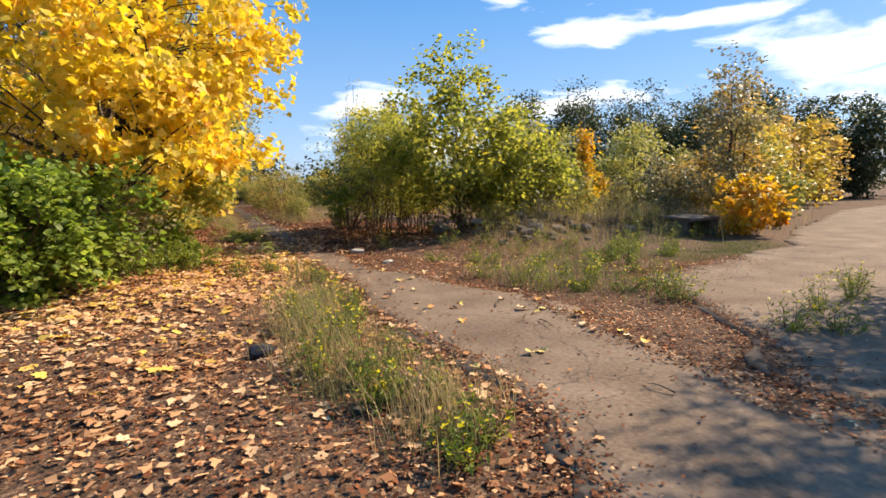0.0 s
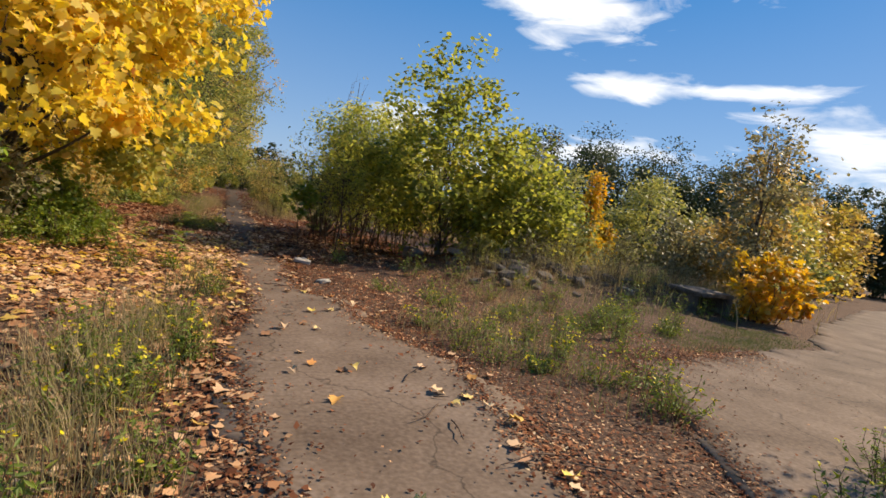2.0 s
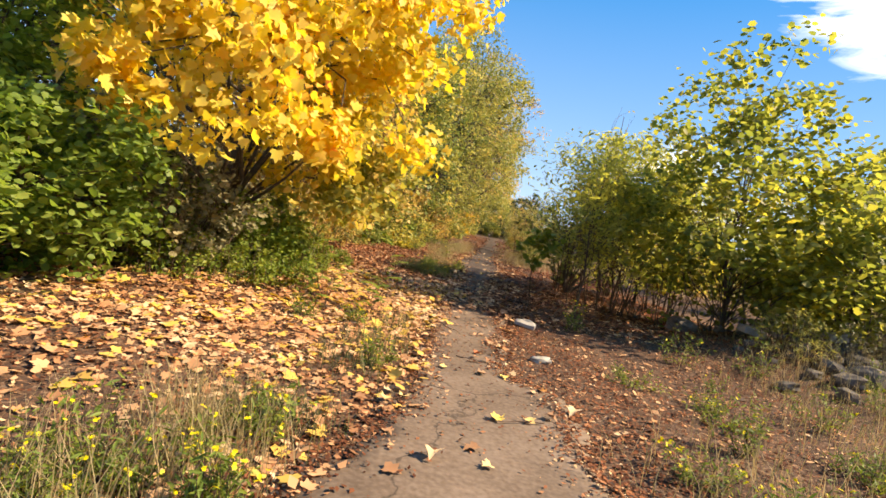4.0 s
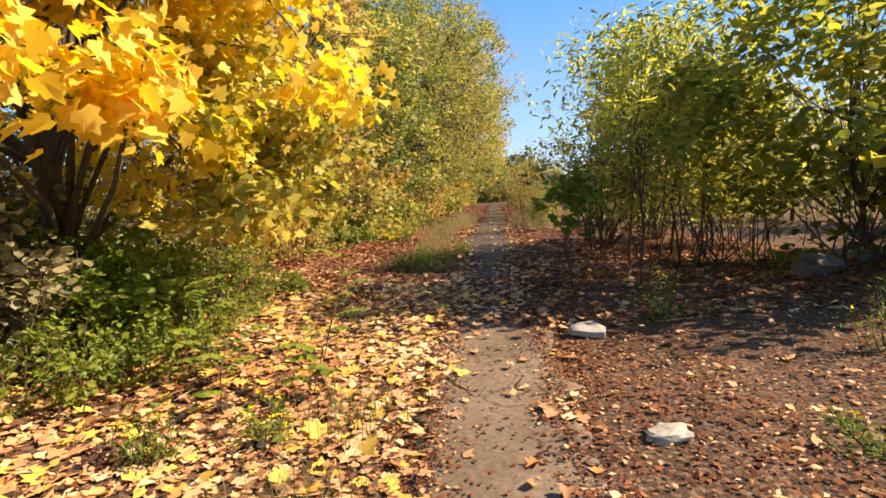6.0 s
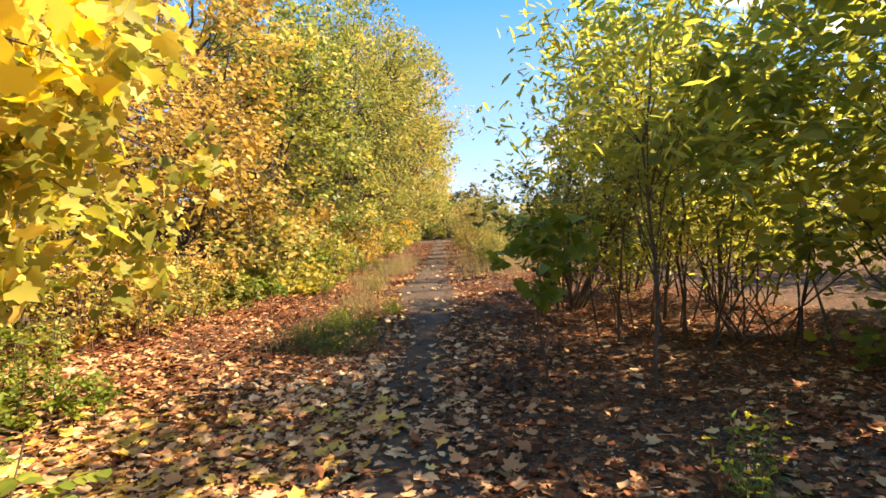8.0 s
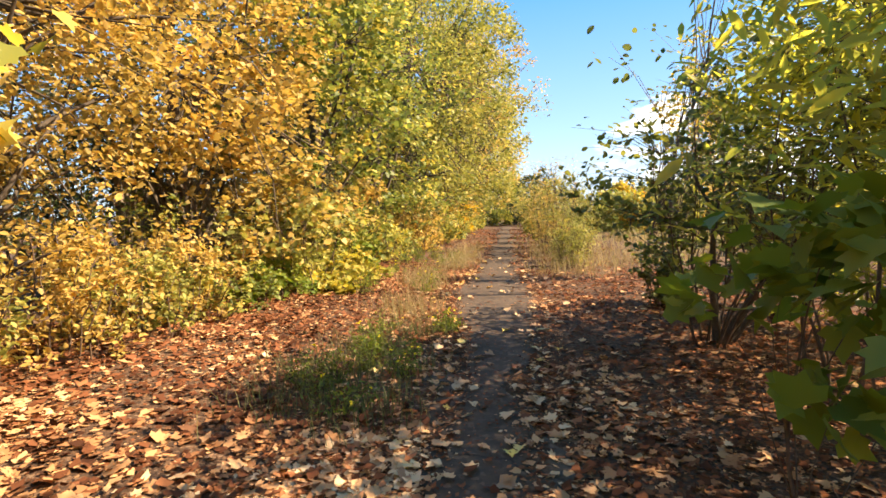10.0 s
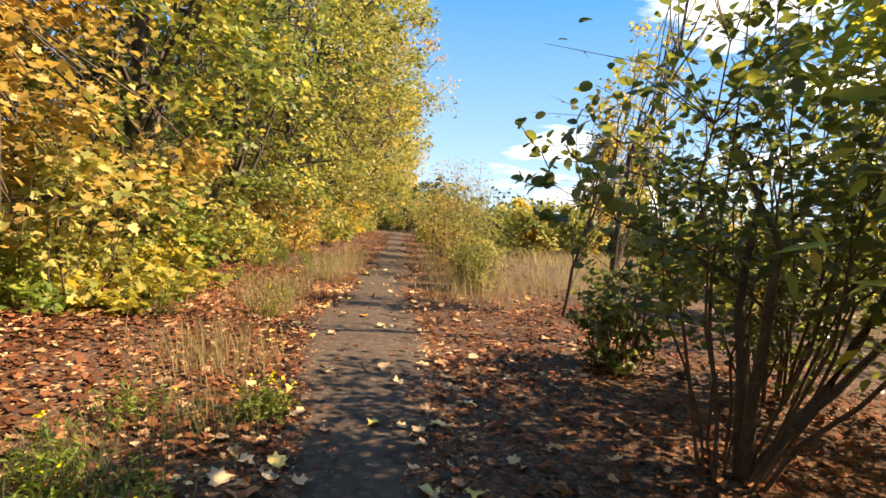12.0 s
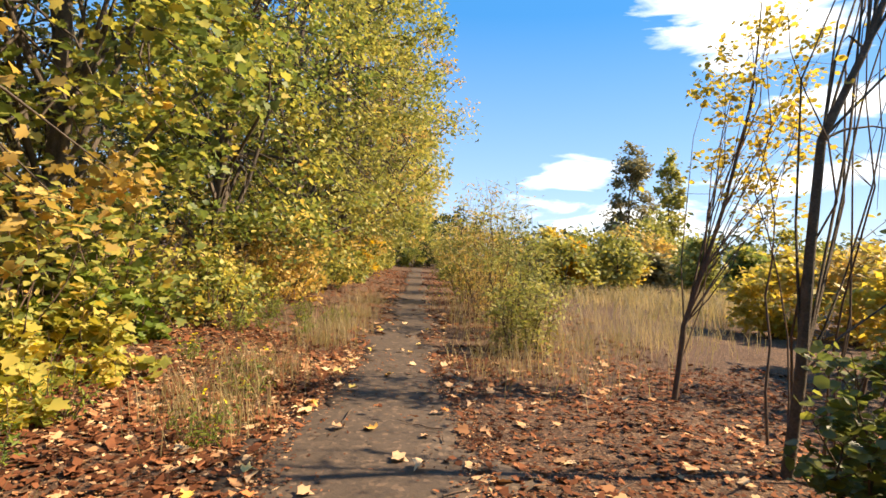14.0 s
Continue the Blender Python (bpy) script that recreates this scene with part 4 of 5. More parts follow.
fr = np.random.default_rng(77)
wa = np.repeat(fr.uniform(0, 2 * math.pi, 420), 60)
wd = np.repeat(fr.uniform(85, 125, 420), 60)
wh = np.repeat(fr.uniform(4.5, 9.5, 420), 60)
wp = np.stack([np.cos(wa) * wd, 20 + np.sin(wa) * wd, wh * fr.uniform(0.0, 1, len(wa)) ** 0.8], 1) + fr.normal(size=(len(wa), 3)) * np.array([2.2, 2.2, 0.5])
wp[:, 2] = np.maximum(wp[:, 2], 0.3)
v, f = leaves(fr, wp, 1.2, KITE)
tagged(new("far_woods", mesh_of("far_woods", v, f, F_DARK)), "distant dark woods round the waste ground", "woods", kind="stuff")

for k, (x, y, h) in enumerate([(6.4, 10.2, 0.8), (7.6, 10.0, 1.0), (8.8, 10.4, 1.1), (10.0, 10.2, 1.0), (7.0, 11.6, 0.9), (9.4, 11.6, 1.2), (10.8, 9.6, 0.8), (12.2, 10.0, 1.0), (11.4, 11.4, 1.3)]):
    shrub("scrub_bush", "low brown scrub growing through the rubble", "bush", (x, y, float(height_at(x, y))), h, 0.6, F_VINE if k % 2 else F_OLIVE, NARROW, 0.05, 26, 6, 9, 0.4, 540 + k, 0.006, 0.15, 0.1, group="scrub on the rubble", spread=0.1)

# ---------------- fallen leaves ----------------


def litter(name, mat, n, box, size, seed, label, keep=None, shape=MAPLE):
    rng = np.random.default_rng(seed)
    x, y = rng.uniform(box[0], box[1], n), rng.uniform(box[2], box[3], n)
    patch = np.sin(x * 1.9 + 1.3 * np.sin(y * 0.9)) * np.cos(y * 1.4 + x * 0.6)
    ok = rng.uniform(-1.2, 1.6, n) < patch + 0.9
    paved = on_paving(x, y)
    lane = y > 10.5
    inside = np.minimum(x - np.where(lane, np.interp(y, LANE_Y, LANE_L), np.interp(y, STRIP_Y, STRIP_L)),
                        np.where(lane, np.interp(y, LANE_Y, LANE_R), np.interp(y, STRIP_RY, STRIP_R)) - x)
    stay = 0.015 + 0.6 * np.exp(-np.clip(inside, 0, 9) / 0.09) * (np.abs(x - 1.6) < 1.8)
    stay = np.where((y > 10.1) & (y < 14) & (x < 2.6), 0.06 + 0.4 * np.exp(-((y - 11.8) / 1.1) ** 2) + stay, stay)
    ok &= ~paved | (rng.uniform(size=n) < stay)
    if keep is not None:
        ok &= rng.uniform(size=n) < keep(x, y)
    x, y = x[ok], y[ok]
    z = np.maximum(height_at(x, y), np.where(on_paving(x, y), 0.012, -1)) + rng.uniform(0.004, 0.028, len(x))
    v, f = leaves(rng, np.stack([x, y, z], 1), size, shape, flat=True, vary=0.45)
    return tagged(new(name, mesh_of(name, v, f, mat)), label, "fallen leaves", kind="stuff")


litter("fallen_leaves", F_LITTER, 26000, (-6, 1.9, -1.5, 14), 0.065, 50, "carpet of curled tan and orange fallen leaves", lambda x, y: np.clip(0.35 + (y - 1) * 0.1, 0, 1), CURLED)
litter("fallen_leaves", F_LITTER, 15000, (-6, 1.35, 0.0, 14), 0.08, 51, "carpet of tan and orange fallen maple leaves", lambda x, y: np.clip(0.12 + (y - 1) * 0.13, 0, 1))
litter("fallen_leaves", F_GOLD, 4600, (-4, 1.5, 2.5, 12.5), 0.10, 52, "fresh golden maple leaves under the maple", lambda x, y: np.clip(0.1 + (y - 3) * 0.1, 0, 1))
litter("fallen_leaves", F_BROWN, 26000, (-5, 3.4, -1.5, 10), 0.042, 53, "dull brown crumbled leaves at the path's edge", lambda x, y: np.where(x > 0, 0.9, 0.6), CURLED)
litter("fallen_leaves", F_BROWN, 10000, (2.0, 7.5, 1.5, 16), 0.038, 54, "dull brown leaves between path and rubble", shape=CURLED)
litter("fallen_leaves", F_BROWN, 30000, (-4.5, 7, 10.5, 24), 0.07, 55, "russet fallen leaves on both sides of the lane", shape=CURLED)
litter("fallen_leaves", F_LITTER, 7000, (-4, 5, 10.5, 24), 0.09, 56, "pale tan fallen leaves beside the lane", lambda x, y: np.where(x > 0.8, 0.3, np.where(y > 14.5, 0.35, 0.9)))
litter("fallen_leaves", F_BROWN, 12000, (-3, 6, 24, 55), 0.13, 57, "russet fallen leaves far along the lane", shape=KITE)
litter("fallen_leaves", F_LITTER, 900, (0.9, 2.3, 3.0, 30), 0.085, 58, "single tan leaves lying on the path", lambda x, y: np.where(on_paving(x, y), 1, 1))

litter("fallen_leaves", F_LITTER, 700, (2.2, 5.5, 6.0, 12), 0.065, 67, "scattered orange-brown curled leaves on the bare soil", lambda x, y: np.exp(-((x - 3.6) / 0.9) ** 2), CURLED)
litter("fallen_leaves", F_LITTER, 3600, (0.4, 5.2, 10.3, 16), 0.075, 68, "tan maple leaves strewn over the shaded path", lambda x, y: np.where(x > 2.6, 0.3, 0.7))
litter("leaf_mulch", F_BROWN, 30000, (2.0, 7.5, 0.8, 16), 0.03, 59, "fine brown mulch of crumbled leaves", shape=KITE)
litter("leaf_mulch", F_LITTER, 12000, (2.0, 7.5, 0.8, 16), 0.03, 60, "fine pale mulch of crumbled leaves", shape=KITE)
litter("leaf_mulch", F_BROWN, 30000, (-5, 1.4, -1.5, 12), 0.03, 61, "fine brown mulch of crumbled leaves", shape=KITE)
litter("leaf_mulch", F_LITTER, 16000, (-5, 1.4, -1.5, 12), 0.035, 62, "fine pale mulch of crumbled leaves", shape=KITE)
litter("leaf_mulch", F_BROWN, 30000, (-4, 6, 11, 25), 0.035, 63, "fine russet mulch of crumbled leaves beside the lane", shape=KITE)

litter("leaf_mulch", F_LITTER, 15000, (-4, 0.9, 12, 25), 0.045, 65, "fine tan mulch of crumbled leaves beside the lane", shape=KITE)
litter("fallen_leaves", F_BROWN, 12000, (-4, 0.9, 12, 25), 0.08, 66, "russet fallen leaves on the lane's leafy verge", shape=CURLED)


def crumbs(name, mat, n, seed, label, near, size):
    """Bits of leaf and twig, thickest along the edges of the paving."""
    rng = np.random.default_rng(seed)
    y = rng.uniform(-1.5, 24, n)
    lane = y > 10.5
    left = np.where(lane, np.interp(y, LANE_Y, LANE_L), np.interp(y, STRIP_Y, STRIP_L))
    right = np.where(lane, np.interp(y, LANE_Y, LANE_R), np.interp(y, STRIP_RY, STRIP_R))
    side = rng.uniform(size=n) < 0.5
    x = np.where(side, left, right) + rng.normal(size=n) * near
    road = rng.uniform(size=n) < 0.22
    xr = rng.uniform(2.6, 9, n)
    x = np.where(road, xr, x)
    y = np.where(road, np.interp(xr, ROAD_X, ROAD_U) + rng.normal(size=n) * near * 2.2, y)
    z = np.maximum(height_at(x, y), np.where(on_paving(x, y), 0.012, -1)) + rng.uniform(0.002, 0.012, n)
    v, f = leaves(rng, np.stack([x, y, z], 1), size, KITE, flat=True, vary=0.6)
    return tagged(new(name, mesh_of(name, v, f, mat)), label, "leaf crumbs", kind="stuff")


crumbs("leaf_crumbs", F_BROWN, 22000, 91, "brown crumbs of leaves along the path's edges", 0.09, 0.03)
crumbs("leaf_crumbs", F_LITTER, 7000, 92, "pale crumbs of leaves along the path's edges", 0.12, 0.028)
crumbs("leaf_crumbs", F_BROWN, 12000, 94, "russet crumbs of leaves trodden into the lane", 0.3, 0.028)
crumbs("twig_crumbs", M_TWIG, 9000, 93, "dark bits of twig and earth strewn at the path's edges", 0.09, 0.03)

# ---------------- grass and weeds ----------------


def grass(name, mat, n, centres, spread, h, w, seed, label):
    rng = np.random.default_rng(seed)
    c = np.array(centres, float)[rng.integers(0, len(centres), n)]
    p = c + rng.normal(size=(n, 2)) * spread
    p = p[~on_paving(p[:, 0], p[:, 1])]
    at = np.stack([p[:, 0], p[:, 1], height_at(p[:, 0], p[:, 1])], 1)
    v, f = blades(rng, at, h, w)
    return tagged(new(name, mesh_of(name, v, f, mat)), label, "grass", kind="stuff")


grass("dry_grass", F_GRASS, 1900, [(0.2, 3.9), (0.2, 2.8), (0.6, 4.5), (0.4, 3.5), (0.55, 2.3), (0.7, 1.2), (0.45, 4.9)], 0.22, 0.40, 0.005, 61, "dry straw-coloured grass tufts beside the footpath")
grass("green_grass", F_GREENGRASS, 1500, [(0.5, 3.8), (0.75, 5.2), (0.6, 1.0), (0.8, 7.4), (0.75, 8.4), (0.2, 2.0), (0.8, 6.6)], 0.2, 0.22, 0.005, 62, "green grass tufts beside the footpath")
grass("green_grass", F_GREENGRASS, 1700, [(0.1, 14.6), (0.5, 15.4), (0.1, 16.2), (0.6, 16.9), (-0.1, 15.3), (0.6, 14.4)], 0.26, 0.24, 0.005, 63, "green grass verge beside the lane")
grass("dry_grass", F_GRASS, 2000, [(0.2, 18.2), (0.0, 20.8), (-0.1, 22.4), (0.2, 24.5), (0.3, 26), (0.3, 28), (0.3, 31)], 0.3, 0.42, 0.006, 64, "dry bent grass along the lane's edge")
grass("dry_grass", F_GRASS, 3200, [(3.2, 23), (3.4, 25), (3.3, 27.5), (3.2, 30), (3.4, 33), (4.6, 25), (5.8, 26), (7, 27), (5.5, 29), (7.5, 30), (9, 29), (4.8, 33)], 0.6, 0.52, 0.007, 65, "tall dry grass at the field's edge")
grass("green_grass", F_GREENGRASS, 1700, [(4.7, 3.6), (4.3, 4.4), (5.6, 6.2), (6.4, 7.6), (4.0, 5.2), (5.2, 5.2), (7.4, 6.8), (8.2, 8.2), (9.4, 7.6)], 0.42, 0.24, 0.006, 66, "green grass on the verge between path and road")
grass("dry_grass", F_GRASS, 2600, [(6.4, 10.4), (7.6, 10.6), (8.8, 10.2), (10.4, 10.0), (4.4, 5.0), (5.4, 7.2), (5.8, 8.8), (7.2, 9.0), (8.6, 9.4), (9.8, 9.6), (6.6, 9.8), (3.8, 5.6)], 0.5, 0.36, 0.005, 67, "dry brown grass before the rubble heap")
grass("green_grass", F_GREENGRASS, 6000, [(8, 5.6), (9.2, 6.0), (10.4, 6.4), (9.8, 5.8), (11, 6.6)], 0.45, 0.06, 0.006, 68, "low mossy grass beside the road")
grass("dry_grass", F_GRASS, 9000, [(10, 32), (13, 35), (16, 38), (12, 40), (20, 40), (9, 36), (22, 30), (18, 28), (14, 24), (12, 12), (14, 12), (16, 13)], 1.6, 0.6, 0.02, 69, "pale dry grass over the open field")


def weed(name, label, at, height, width, seed, flowers=26, stems=20, group="flowering weeds"):
    rng = np.random.default_rng(seed)
    top = new(name)
    x, y = at
    top.location = (x, y, float(height_at(x, y)))
    tagged(top, label, "weed", group)
    lines, pts, tips = [], [], []
    for i in range(stems):
        a, q = rng.uniform(0, 6.283), rng.uniform(0, 1) ** 0.6
        tip = np.array([math.cos(a) * width * q, math.sin(a) * width * q, height * (1 - 0.45 * q * q) * rng.uniform(0.6, 1.1)])
        ln = bend(rng, (tip[0] * 0.35, tip[1] * 0.35, -0.02), tip, 4, 0.2)
        lines.append((ln, 0.004, 0.0015))
        u = rng.uniform(0.1, 1, 14) * 2.999
        k0 = u.astype(int)
        pts.append(ln[k0] + (ln[k0 + 1] - ln[k0]) * (u % 1)[:, None] + rng.normal(size=(14, 3)) * 0.02)
        tips.append(tip)
    v, f = tubes(lines, 3)
    tagged(part("branchwork", mesh_of("branchwork", v, f, M_TWIG), top), kind="stuff")
    v, f = leaves(rng, np.concatenate(pts), 0.05, NARROW, 0.6, -0.3)
    tagged(part("foliage", mesh_of("foliage", v, f, F_WEED), top), kind="stuff")
    tp = np.array(tips)[rng.integers(0, stems, flowers)] + rng.normal(size=(flowers, 3)) * 0.025
    v, f = leaves(rng, np.repeat(tp, 3, 0), 0.022, ROUND, 1.2, 0)
    tagged(part("blossom", mesh_of("blossom", v, f, F_FLOWER), top, "small bright yellow flower heads"), kind="stuff")
    return top


WEEDS = [(0.55, 3.3, .42, .25, 30), (0.85, 4.2, .38, .22, 34), (0.7, 5.0, .40, .28, 20), (0.1, 2.4, .36, .25, 30), (0.45, 1.6, .34, .25, 22), (0.75, 0.9, .3, .25, 18), (0.95, 6.8, .3, .22, 12),
         (3.3, 10.6, .50, .26, 30), (3.45, 5.7, .3, .28, 40), (4.9, 3.1, .34, .3, 40), (4.6, 3.8, .36, .3, 26), (5.4, 5.4, .4, .32, 18), (6.4, 7.4, .45, .35, 10), (4.6, 1.5, .34, .3, 24), (5.6, 1.8, .42, .34, 34),
         (6.6, 2.0, .38, .3, 20), (0.35, 8.2, .3, .2, 34), (0.7, 15.3, .3, .2, 14), (0.85, 17.2, .3, .22, 26), (0.0, 21.6, .5, .3, 20), (-0.2, 7.9, .4, .2, 6), (0.1, 20.4, .4, .3, 14), (4.9, 1.2, .3, .3, 16), (7.2, 8.3, .5, .4, 6), (7.4, 2.4, .4, .3, 20)]
WEEDS += [(4.7, 3.0, .5, .42, 26), (5.1, 3.7, .55, .45, 20), (4.3, 4.2, .45, .4, 30), (5.9, 4.9, .5, .42, 12), (6.6, 5.9, .55, .45, 8), (7.6, 6.9, .55, .5, 4), (8.8, 7.8, .6, .5, 4), (10.2, 8.2, .6, .5, 4),
          (11.1, 8.1, .55, .4, 4), (11.9, 7.9, .45, .4, 6), (12.4, 8.3, .5, .4, 4), (9.4, 8.6, .7, .5, 2), (0.3, 3.0, .45, .36, 18), (0.2, 4.3, .45, .34, 22)]
wr = random.Random(21)
for k in range(34):
    x, y = wr.uniform(3.5, 8.5), wr.uniform(3.6, 9.6)
    if y > 1.6 + x * 0.55 - 1.2 and not on_paving(x, y):
        WEEDS.append((x, y, wr.uniform(0.18, 0.6), wr.uniform(0.15, 0.45), wr.choice([2, 4, 8, 30])))
for k in range(16):
    WEEDS.append((wr.uniform(0.05, 0.95), wr.uniform(0.6, 5.2), wr.uniform(0.2, 0.4), wr.uniform(0.15, 0.28), wr.choice([3, 10, 24])))
for k in range(10):
    WEEDS.append((wr.uniform(-0.2, 0.9), wr.uniform(14.2, 17.2), wr.uniform(0.2, 0.38), wr.uniform(0.2, 0.3), wr.choice([2, 6])))
for k in range(12):
    WEEDS.append((wr.uniform(-1.2, 0.2), wr.uniform(19.5, 28), wr.uniform(0.3, 0.6), wr.uniform(0.25, 0.4), wr.choice([2, 6, 20])))
for k, (x, y, h, w, fl) in enumerate(WEEDS):
    weed("flowering_weed", "bushy green weed with small yellow flowers", (x, y), h, w, 200 + k, max(2, fl // 2))

# ---------------- stones, rubble, litter ----------------


def stone(name, label, at, size, seed, mat, flat=1.0, turn=0.0, sub=2, group=""):
    rng = random.Random(seed)
    bm = bmesh.new()
    bmesh.ops.create_icosphere(bm, subdivisions=sub, radius=0.5)
    off = Vector((rng.uniform(0, 50), rng.uniform(0, 50), 0))
    for v in bm.verts:
        q = max(abs(v.co.x), abs(v.co.y), abs(v.co.z)) / v.co.length
        v.co *= 0.9 / (0.4 + 0.6 * q)
        v.co *= 1 + 0.35 * noise.noise(v.co * 2.2 + off) + 0.16 * noise.noise(v.co * 6.0 + off)
        v.co = Vector((v.co.x * size[0], v.co.y * size[1], v.co.z * size[2] * flat))
    me = bpy.data.meshes.new(name)
    bm.to_mesh(me)
    bm.free()
    me.materials.append(mat)
    ob = new(name, me)
    x, y = at
    ob.matrix_world = pose(x, y, float(height_at(x, y)) + size[2] * flat * 0.26, rng.uniform(-12, 12), rng.uniform(-12, 12), turn)
    return tagged(ob, label, "stone", group)



def broken_slab(label, at, z, radius, thick, seed, tilt, turn):
    """Irregular flat piece of stone with chipped, bevelled edges."""
    rng = random.Random(seed)
    bm = bmesh.new()
    ring = [bm.verts.new((math.cos(a) * radius * rng.uniform(0.6, 1.25), math.sin(a) * radius * 0.66 * rng.uniform(0.6, 1.25), 0))
            for a in [k * math.pi * 2 / 7 + rng.uniform(-0.25, 0.25) for k in range(7)]]
    face = bm.faces.new(ring)
    out = bmesh.ops.extrude_face_region(bm, geom=[face])
    for v in out["geom"]:
        if isinstance(v, bmesh.types.BMVert):
            v.co.z += thick * rng.uniform(0.8, 1.2)
            v.co.x *= 0.95
            v.co.y *= 0.95
    bmesh.ops.recalc_face_normals(bm, faces=bm.faces[:])
    bmesh.ops.bevel(bm, geom=bm.edges[:], offset=0.004, segments=1, affect="EDGES")
    me = bpy.data.meshes.new("flat_stone")
    bm.to_mesh(me)
    bm.free()
    me.materials.append(M_PALE)
    ob = new("flat_stone", me)
    ob.matrix_world = pose(at[0], at[1], z, tilt, 5, turn)
    return tagged(ob, label, "stone")


broken_slab("pale flat broken stone slab beside the path", (2.5, 10.2), 0.02, 0.22, 0.06, 5, 9, 15)
broken_slab("pale flat stone lying on the rubble", (6.3, 11.3), float(height_at(6.3, 11.3)) + 0.1, 0.32, 0.1, 6, 8, 40)
broken_slab("pale broken piece of kerb on the rubble", (7.4, 11.0), float(height_at(7.4, 11.0)) + 0.12, 0.3, 0.14, 7, -14, 70)
rr = random.Random(9)
for k in range(120):
    x, y = rr.gauss(7.8, 1.9), rr.gauss(10.5, 1.0)
    if x < 5.6:
        x = 10.5 - x * 0.6
    s = rr.uniform(0.12, 0.5) if k % 2 else rr.uniform(0.08, 0.26)
    stone("rubble_stone", "grey broken lump of concrete rubble", (x, y), (s, s * rr.uniform(.6, 1), s * rr.uniform(.4, .8)), 300 + k, M_STONE, 1, rr.uniform(0, 180), 2, "rubble heap")
stone("boulder", "mossy brown stone in the bush's shade", (5.3, 11.6), (0.6, 0.45, 0.3), 77, M_STONE, 1, 20)
stone("plastic_bag", "crumpled black plastic bag on the leaves", (-0.22, 3.2), (0.28, 0.2, 0.12), 78, M_BAG, 1, 30, 3)
stone("paper_litter", "crumpled dirty white plastic wrapping", (2.6, 8.2), (0.26, 0.2, 0.09), 79, M_PAPER, 1, 10, 3)


def slab_box(name, bm, at, size, rz=0.0, rx=0.0):
    r = bmesh.ops.create_cube(bm, size=1.0)
    bmesh.ops.transform(bm, matrix=pose(*at, rx, 0, rz) @ Matrix.Diagonal((*size, 1)), verts=r["verts"])


chamber = new("concrete_chamber")
chamber.location = (11.7, 8.75, 0)
tagged(chamber, "broken open concrete chamber half sunk in weeds", "concrete box")
for nm, at, size, rz in (("lid", (0, 0, 0.5), (1.35, 0.9, 0.09), 7), ("side_wall", (-0.56, 0, 0.16), (0.12, 0.8, 0.6), 0), ("side_wall", (0.56, 0, 0.15), (0.14, 0.8, 0.6), 0), ("back_wall", (0, 0.36, 0.14), (1.1, 0.1, 0.6), 0)):
    bm = bmesh.new()
    slab_box(nm, bm, at, size, rz, 3 if nm == "lid" else 0)
    bmesh.ops.bevel(bm, geom=bm.edges[:], offset=0.02, segments=2, affect="EDGES")
    me = bpy.data.meshes.new(nm)
    bm.to_mesh(me)
    bm.free()
    me.materials.append(M_STONE)
    part(nm, me, chamber)

rs = np.random.default_rng(71)
for k in range(60):
    y = rs.uniform(0, 22)
    x = (np.interp(y, STRIP_RY, STRIP_R) if y < 10.4 else np.interp(y, LANE_Y, LANE_R)) + rs.uniform(-0.9, 1.6)
    if rs.uniform() < 0.3:
        x -= 2.2
    L, a = rs.uniform(0.12, 0.5), rs.uniform(0, 6.28)
    z = max(float(height_at(x, y)), 0.01) + 0.012
    v, f = tubes([(bend(rs, (-L / 2, 0, 0), (L / 2, 0, 0.01), 5, 0.12), 0.007, 0.003)], 5)
    st = new("fallen_twig", mesh_of("fallen_twig", v, f, M_TWIG, True))
    st.matrix_world = pose(x, y, z, 0, 0, math.degrees(a))
    tagged(st, "short dry brown twig lying on the ground", "twig", "fallen twigs")


def seedling(at, height, turn, seed):
    """Robinia seedling: arching stem with leaf stalks of paired oval leaflets."""
    rng = np.random.default_rng(seed)
    top = new("robinia_seedling")
    top.matrix_world = pose(at[0], at[1], float(height_at(*at)), 0, 0, turn)
    tagged(top, "young robinia seedling with paired oval leaflets", "seedling", "robinia seedlings")
    stem = bend(rng, (0, 0, -0.03), (0.25, 0.05, height), 8, 0.15)
    part("stem", mesh_of("stem", *tubes([(stem, 0.007, 0.003)], 5), M_TWIG, True), top)
    for k in range(2, 8):
        a = rng.uniform(0, 6.28)
        d = np.array([math.cos(a), math.sin(a), 0.35])
        stalk = bend(rng, stem[k], stem[k] + d * rng.uniform(0.2, 0.34), 9, 0.1, 0.12)
        v, f = tubes([(stalk, 0.002, 0.001)], 4)
        st = part("leaf_stalk", mesh_of("leaf_stalk", v, f, M_TWIG), top)
        sv, sf = OVATE
        vs, fs = [], []
        sidew = np.cross(d, (0, 0, 1.0))
        sidew /= np.linalg.norm(sidew)
        for i in range(2, 9):
            for sg in (-1, 1):
                L = 0.062 * rng.uniform(0.8, 1.15)
                ax = sidew * sg + np.array([0, 0, -0.35 + rng.uniform(-.2, .2)]) + d * 0.25
                ax /= np.linalg.norm(ax)
                ac = np.cross(ax, (0, 0, 1.0))
                ac /= np.linalg.norm(ac)
                nn = np.cross(ac, ax)
                fs.append(np.array(sf) + 6 * len(vs))
                vs.append(stalk[i] + L * (sv[:, :1] * 1.5 * ac + sv[:, 1:2] * ax + sv[:, 2:] * nn))
        tagged(part("leafage", mesh_of("leafage", np.concatenate(vs), np.concatenate(fs), F_WEED), st), kind="stuff")
    return top


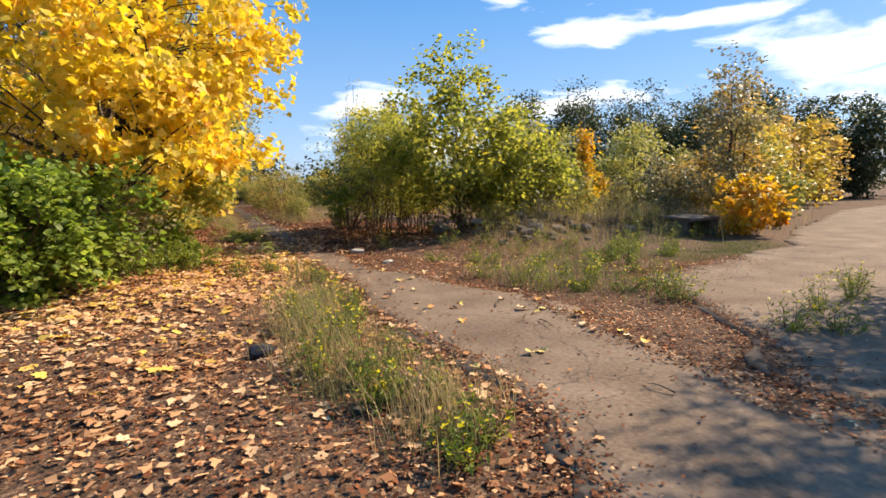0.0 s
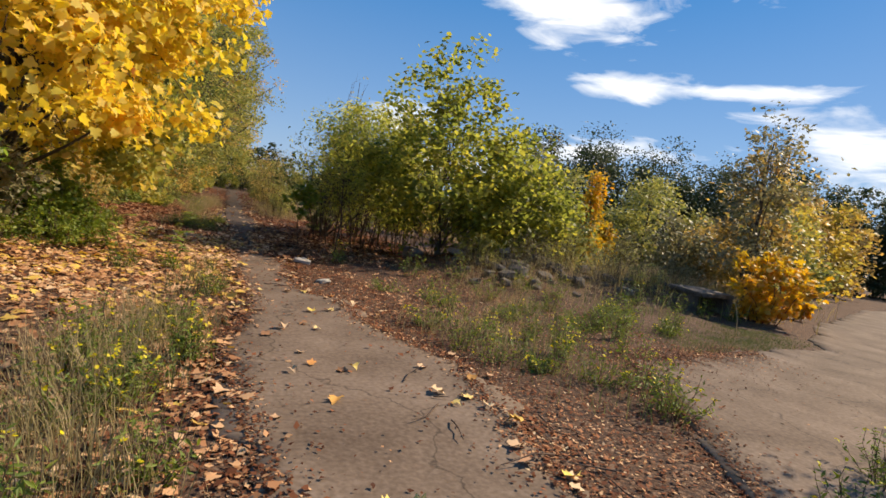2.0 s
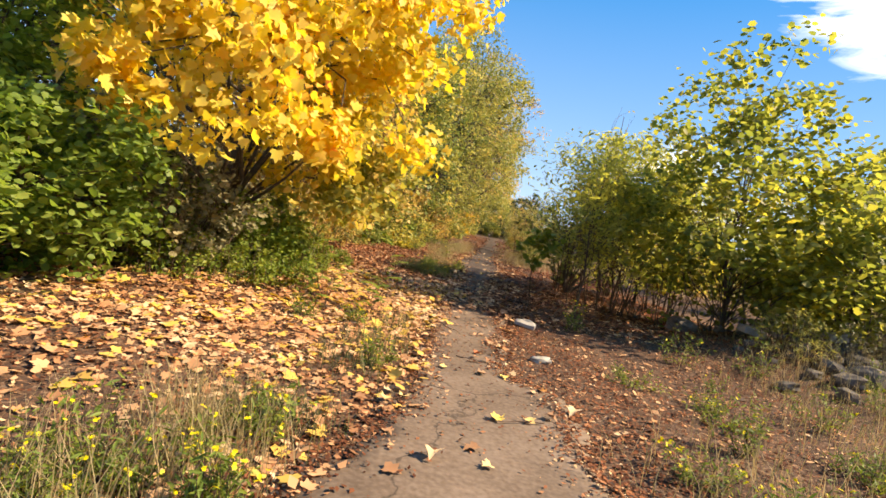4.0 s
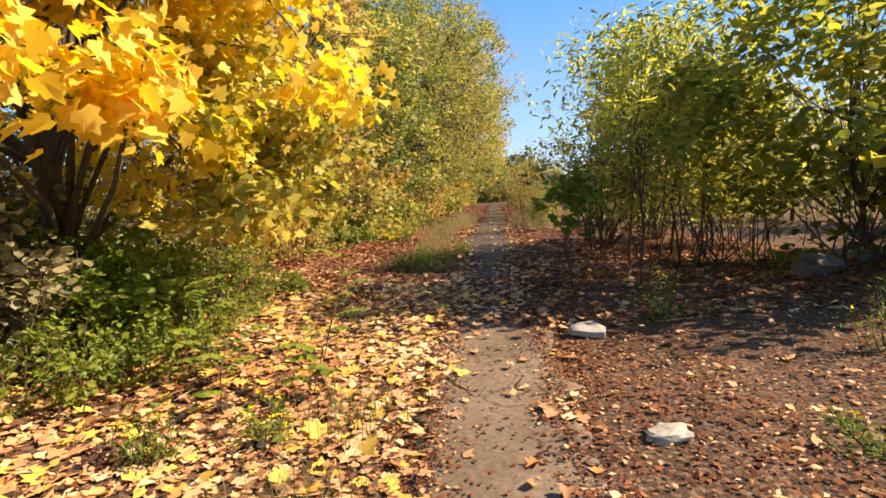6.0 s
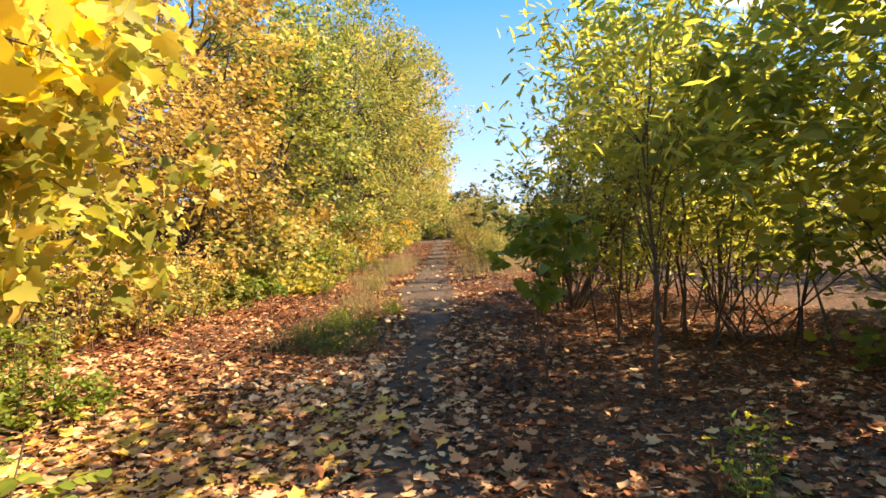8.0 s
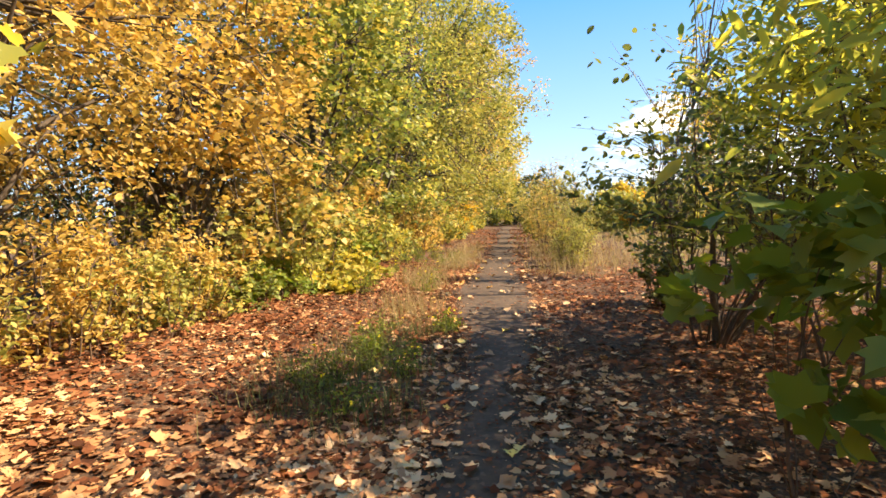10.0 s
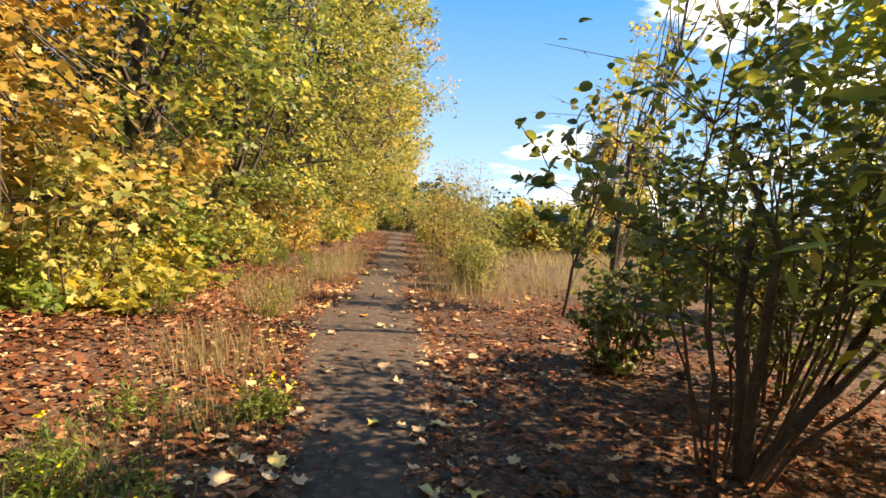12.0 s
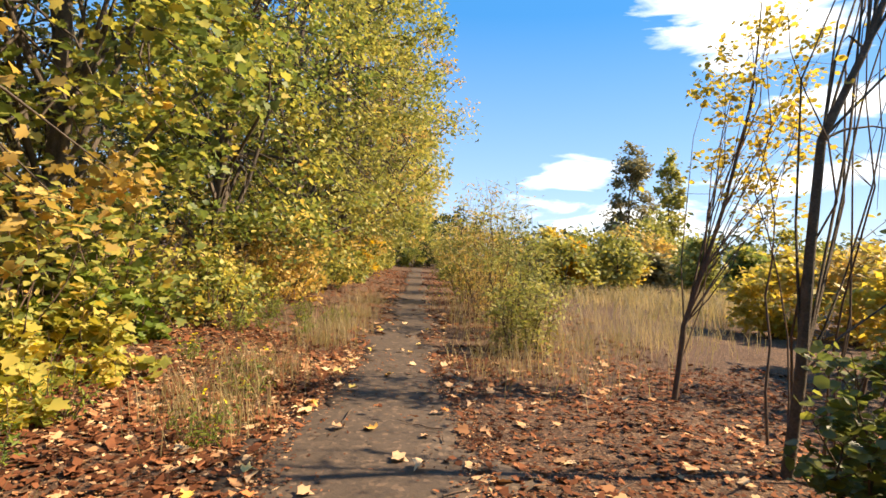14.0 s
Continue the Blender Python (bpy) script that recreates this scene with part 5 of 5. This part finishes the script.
for k, (x, y, h, a) in enumerate([(0.15, 9.7, 0.85, 20), (-0.35, 9.0, 0.7, 200), (-0.15, 8.5, 0.45, 90), (0.35, 8.9, 0.4, 300)]):
    seedling((x, y), h, a, 600 + k)

# single leaves on the paving and its edges, each one a piece of its own
M_SINGLE = bpy.data.materials.new("single_fallen_leaf")
M_SINGLE.use_nodes = True
sn, sl = M_SINGLE.node_tree.nodes, M_SINGLE.node_tree.links
info = sn.new("ShaderNodeObjectInfo")
tint = ramp_node(sn, [(0.0, (0.3, 0.14, 0.06)), (0.3, (0.5, 0.3, 0.16)), (0.6, (0.66, 0.45, 0.25)), (0.85, (0.74, 0.53, 0.1)), (1.0, (0.6, 0.16, 0.05))])
sl.new(info.outputs["Random"], tint.inputs["Fac"])
sl.new(tint.outputs["Color"], sn["Principled BSDF"].inputs["Base Color"])
sn["Principled BSDF"].inputs["Roughness"].default_value = 0.75
sr = np.random.default_rng(88)
kinds = []
for k in range(6):
    V = MAPLE[0].copy() * 0.095
    V[:, 2] *= sr.uniform(1.0, 4.0)
    V[:, 2] += sr.normal(size=len(V)) * 0.006 + 0.35 * V[:, 0] ** 2 / 0.05 * sr.uniform(0, 0.5)
    V[:, 2] -= V[:, 2].min()
    kinds.append(mesh_of("fallen_leaf", V, MAPLE[1], M_SINGLE))
strip_ob, lane_ob = bpy.data.objects["pavement_strip"], bpy.data.objects["pavement_lane"]
for k in range(200):
    y = sr.uniform(1.5, 27)
    l_, r_ = (np.interp(y, STRIP_Y, STRIP_L), np.interp(y, STRIP_RY, STRIP_R)) if y < 10.5 else (np.interp(y, LANE_Y, LANE_L), np.interp(y, LANE_Y, LANE_R))
    u = sr.uniform() if sr.uniform() < 0.45 else (sr.choice([0, 1]) + sr.normal() * 0.12)
    x = l_ + (r_ - l_) * u
    lf = new("fallen_leaf", kinds[k % 6])
    lf.parent = strip_ob if y < 10.5 else lane_ob
    lf.matrix_basis = pose(x, y, max(float(height_at(x, y)) + 0.02, 0.014), sr.uniform(-12, 12), sr.uniform(-12, 12), sr.uniform(0, 360)) @ Matrix.Scale(sr.uniform(0.8, 1.35), 4)
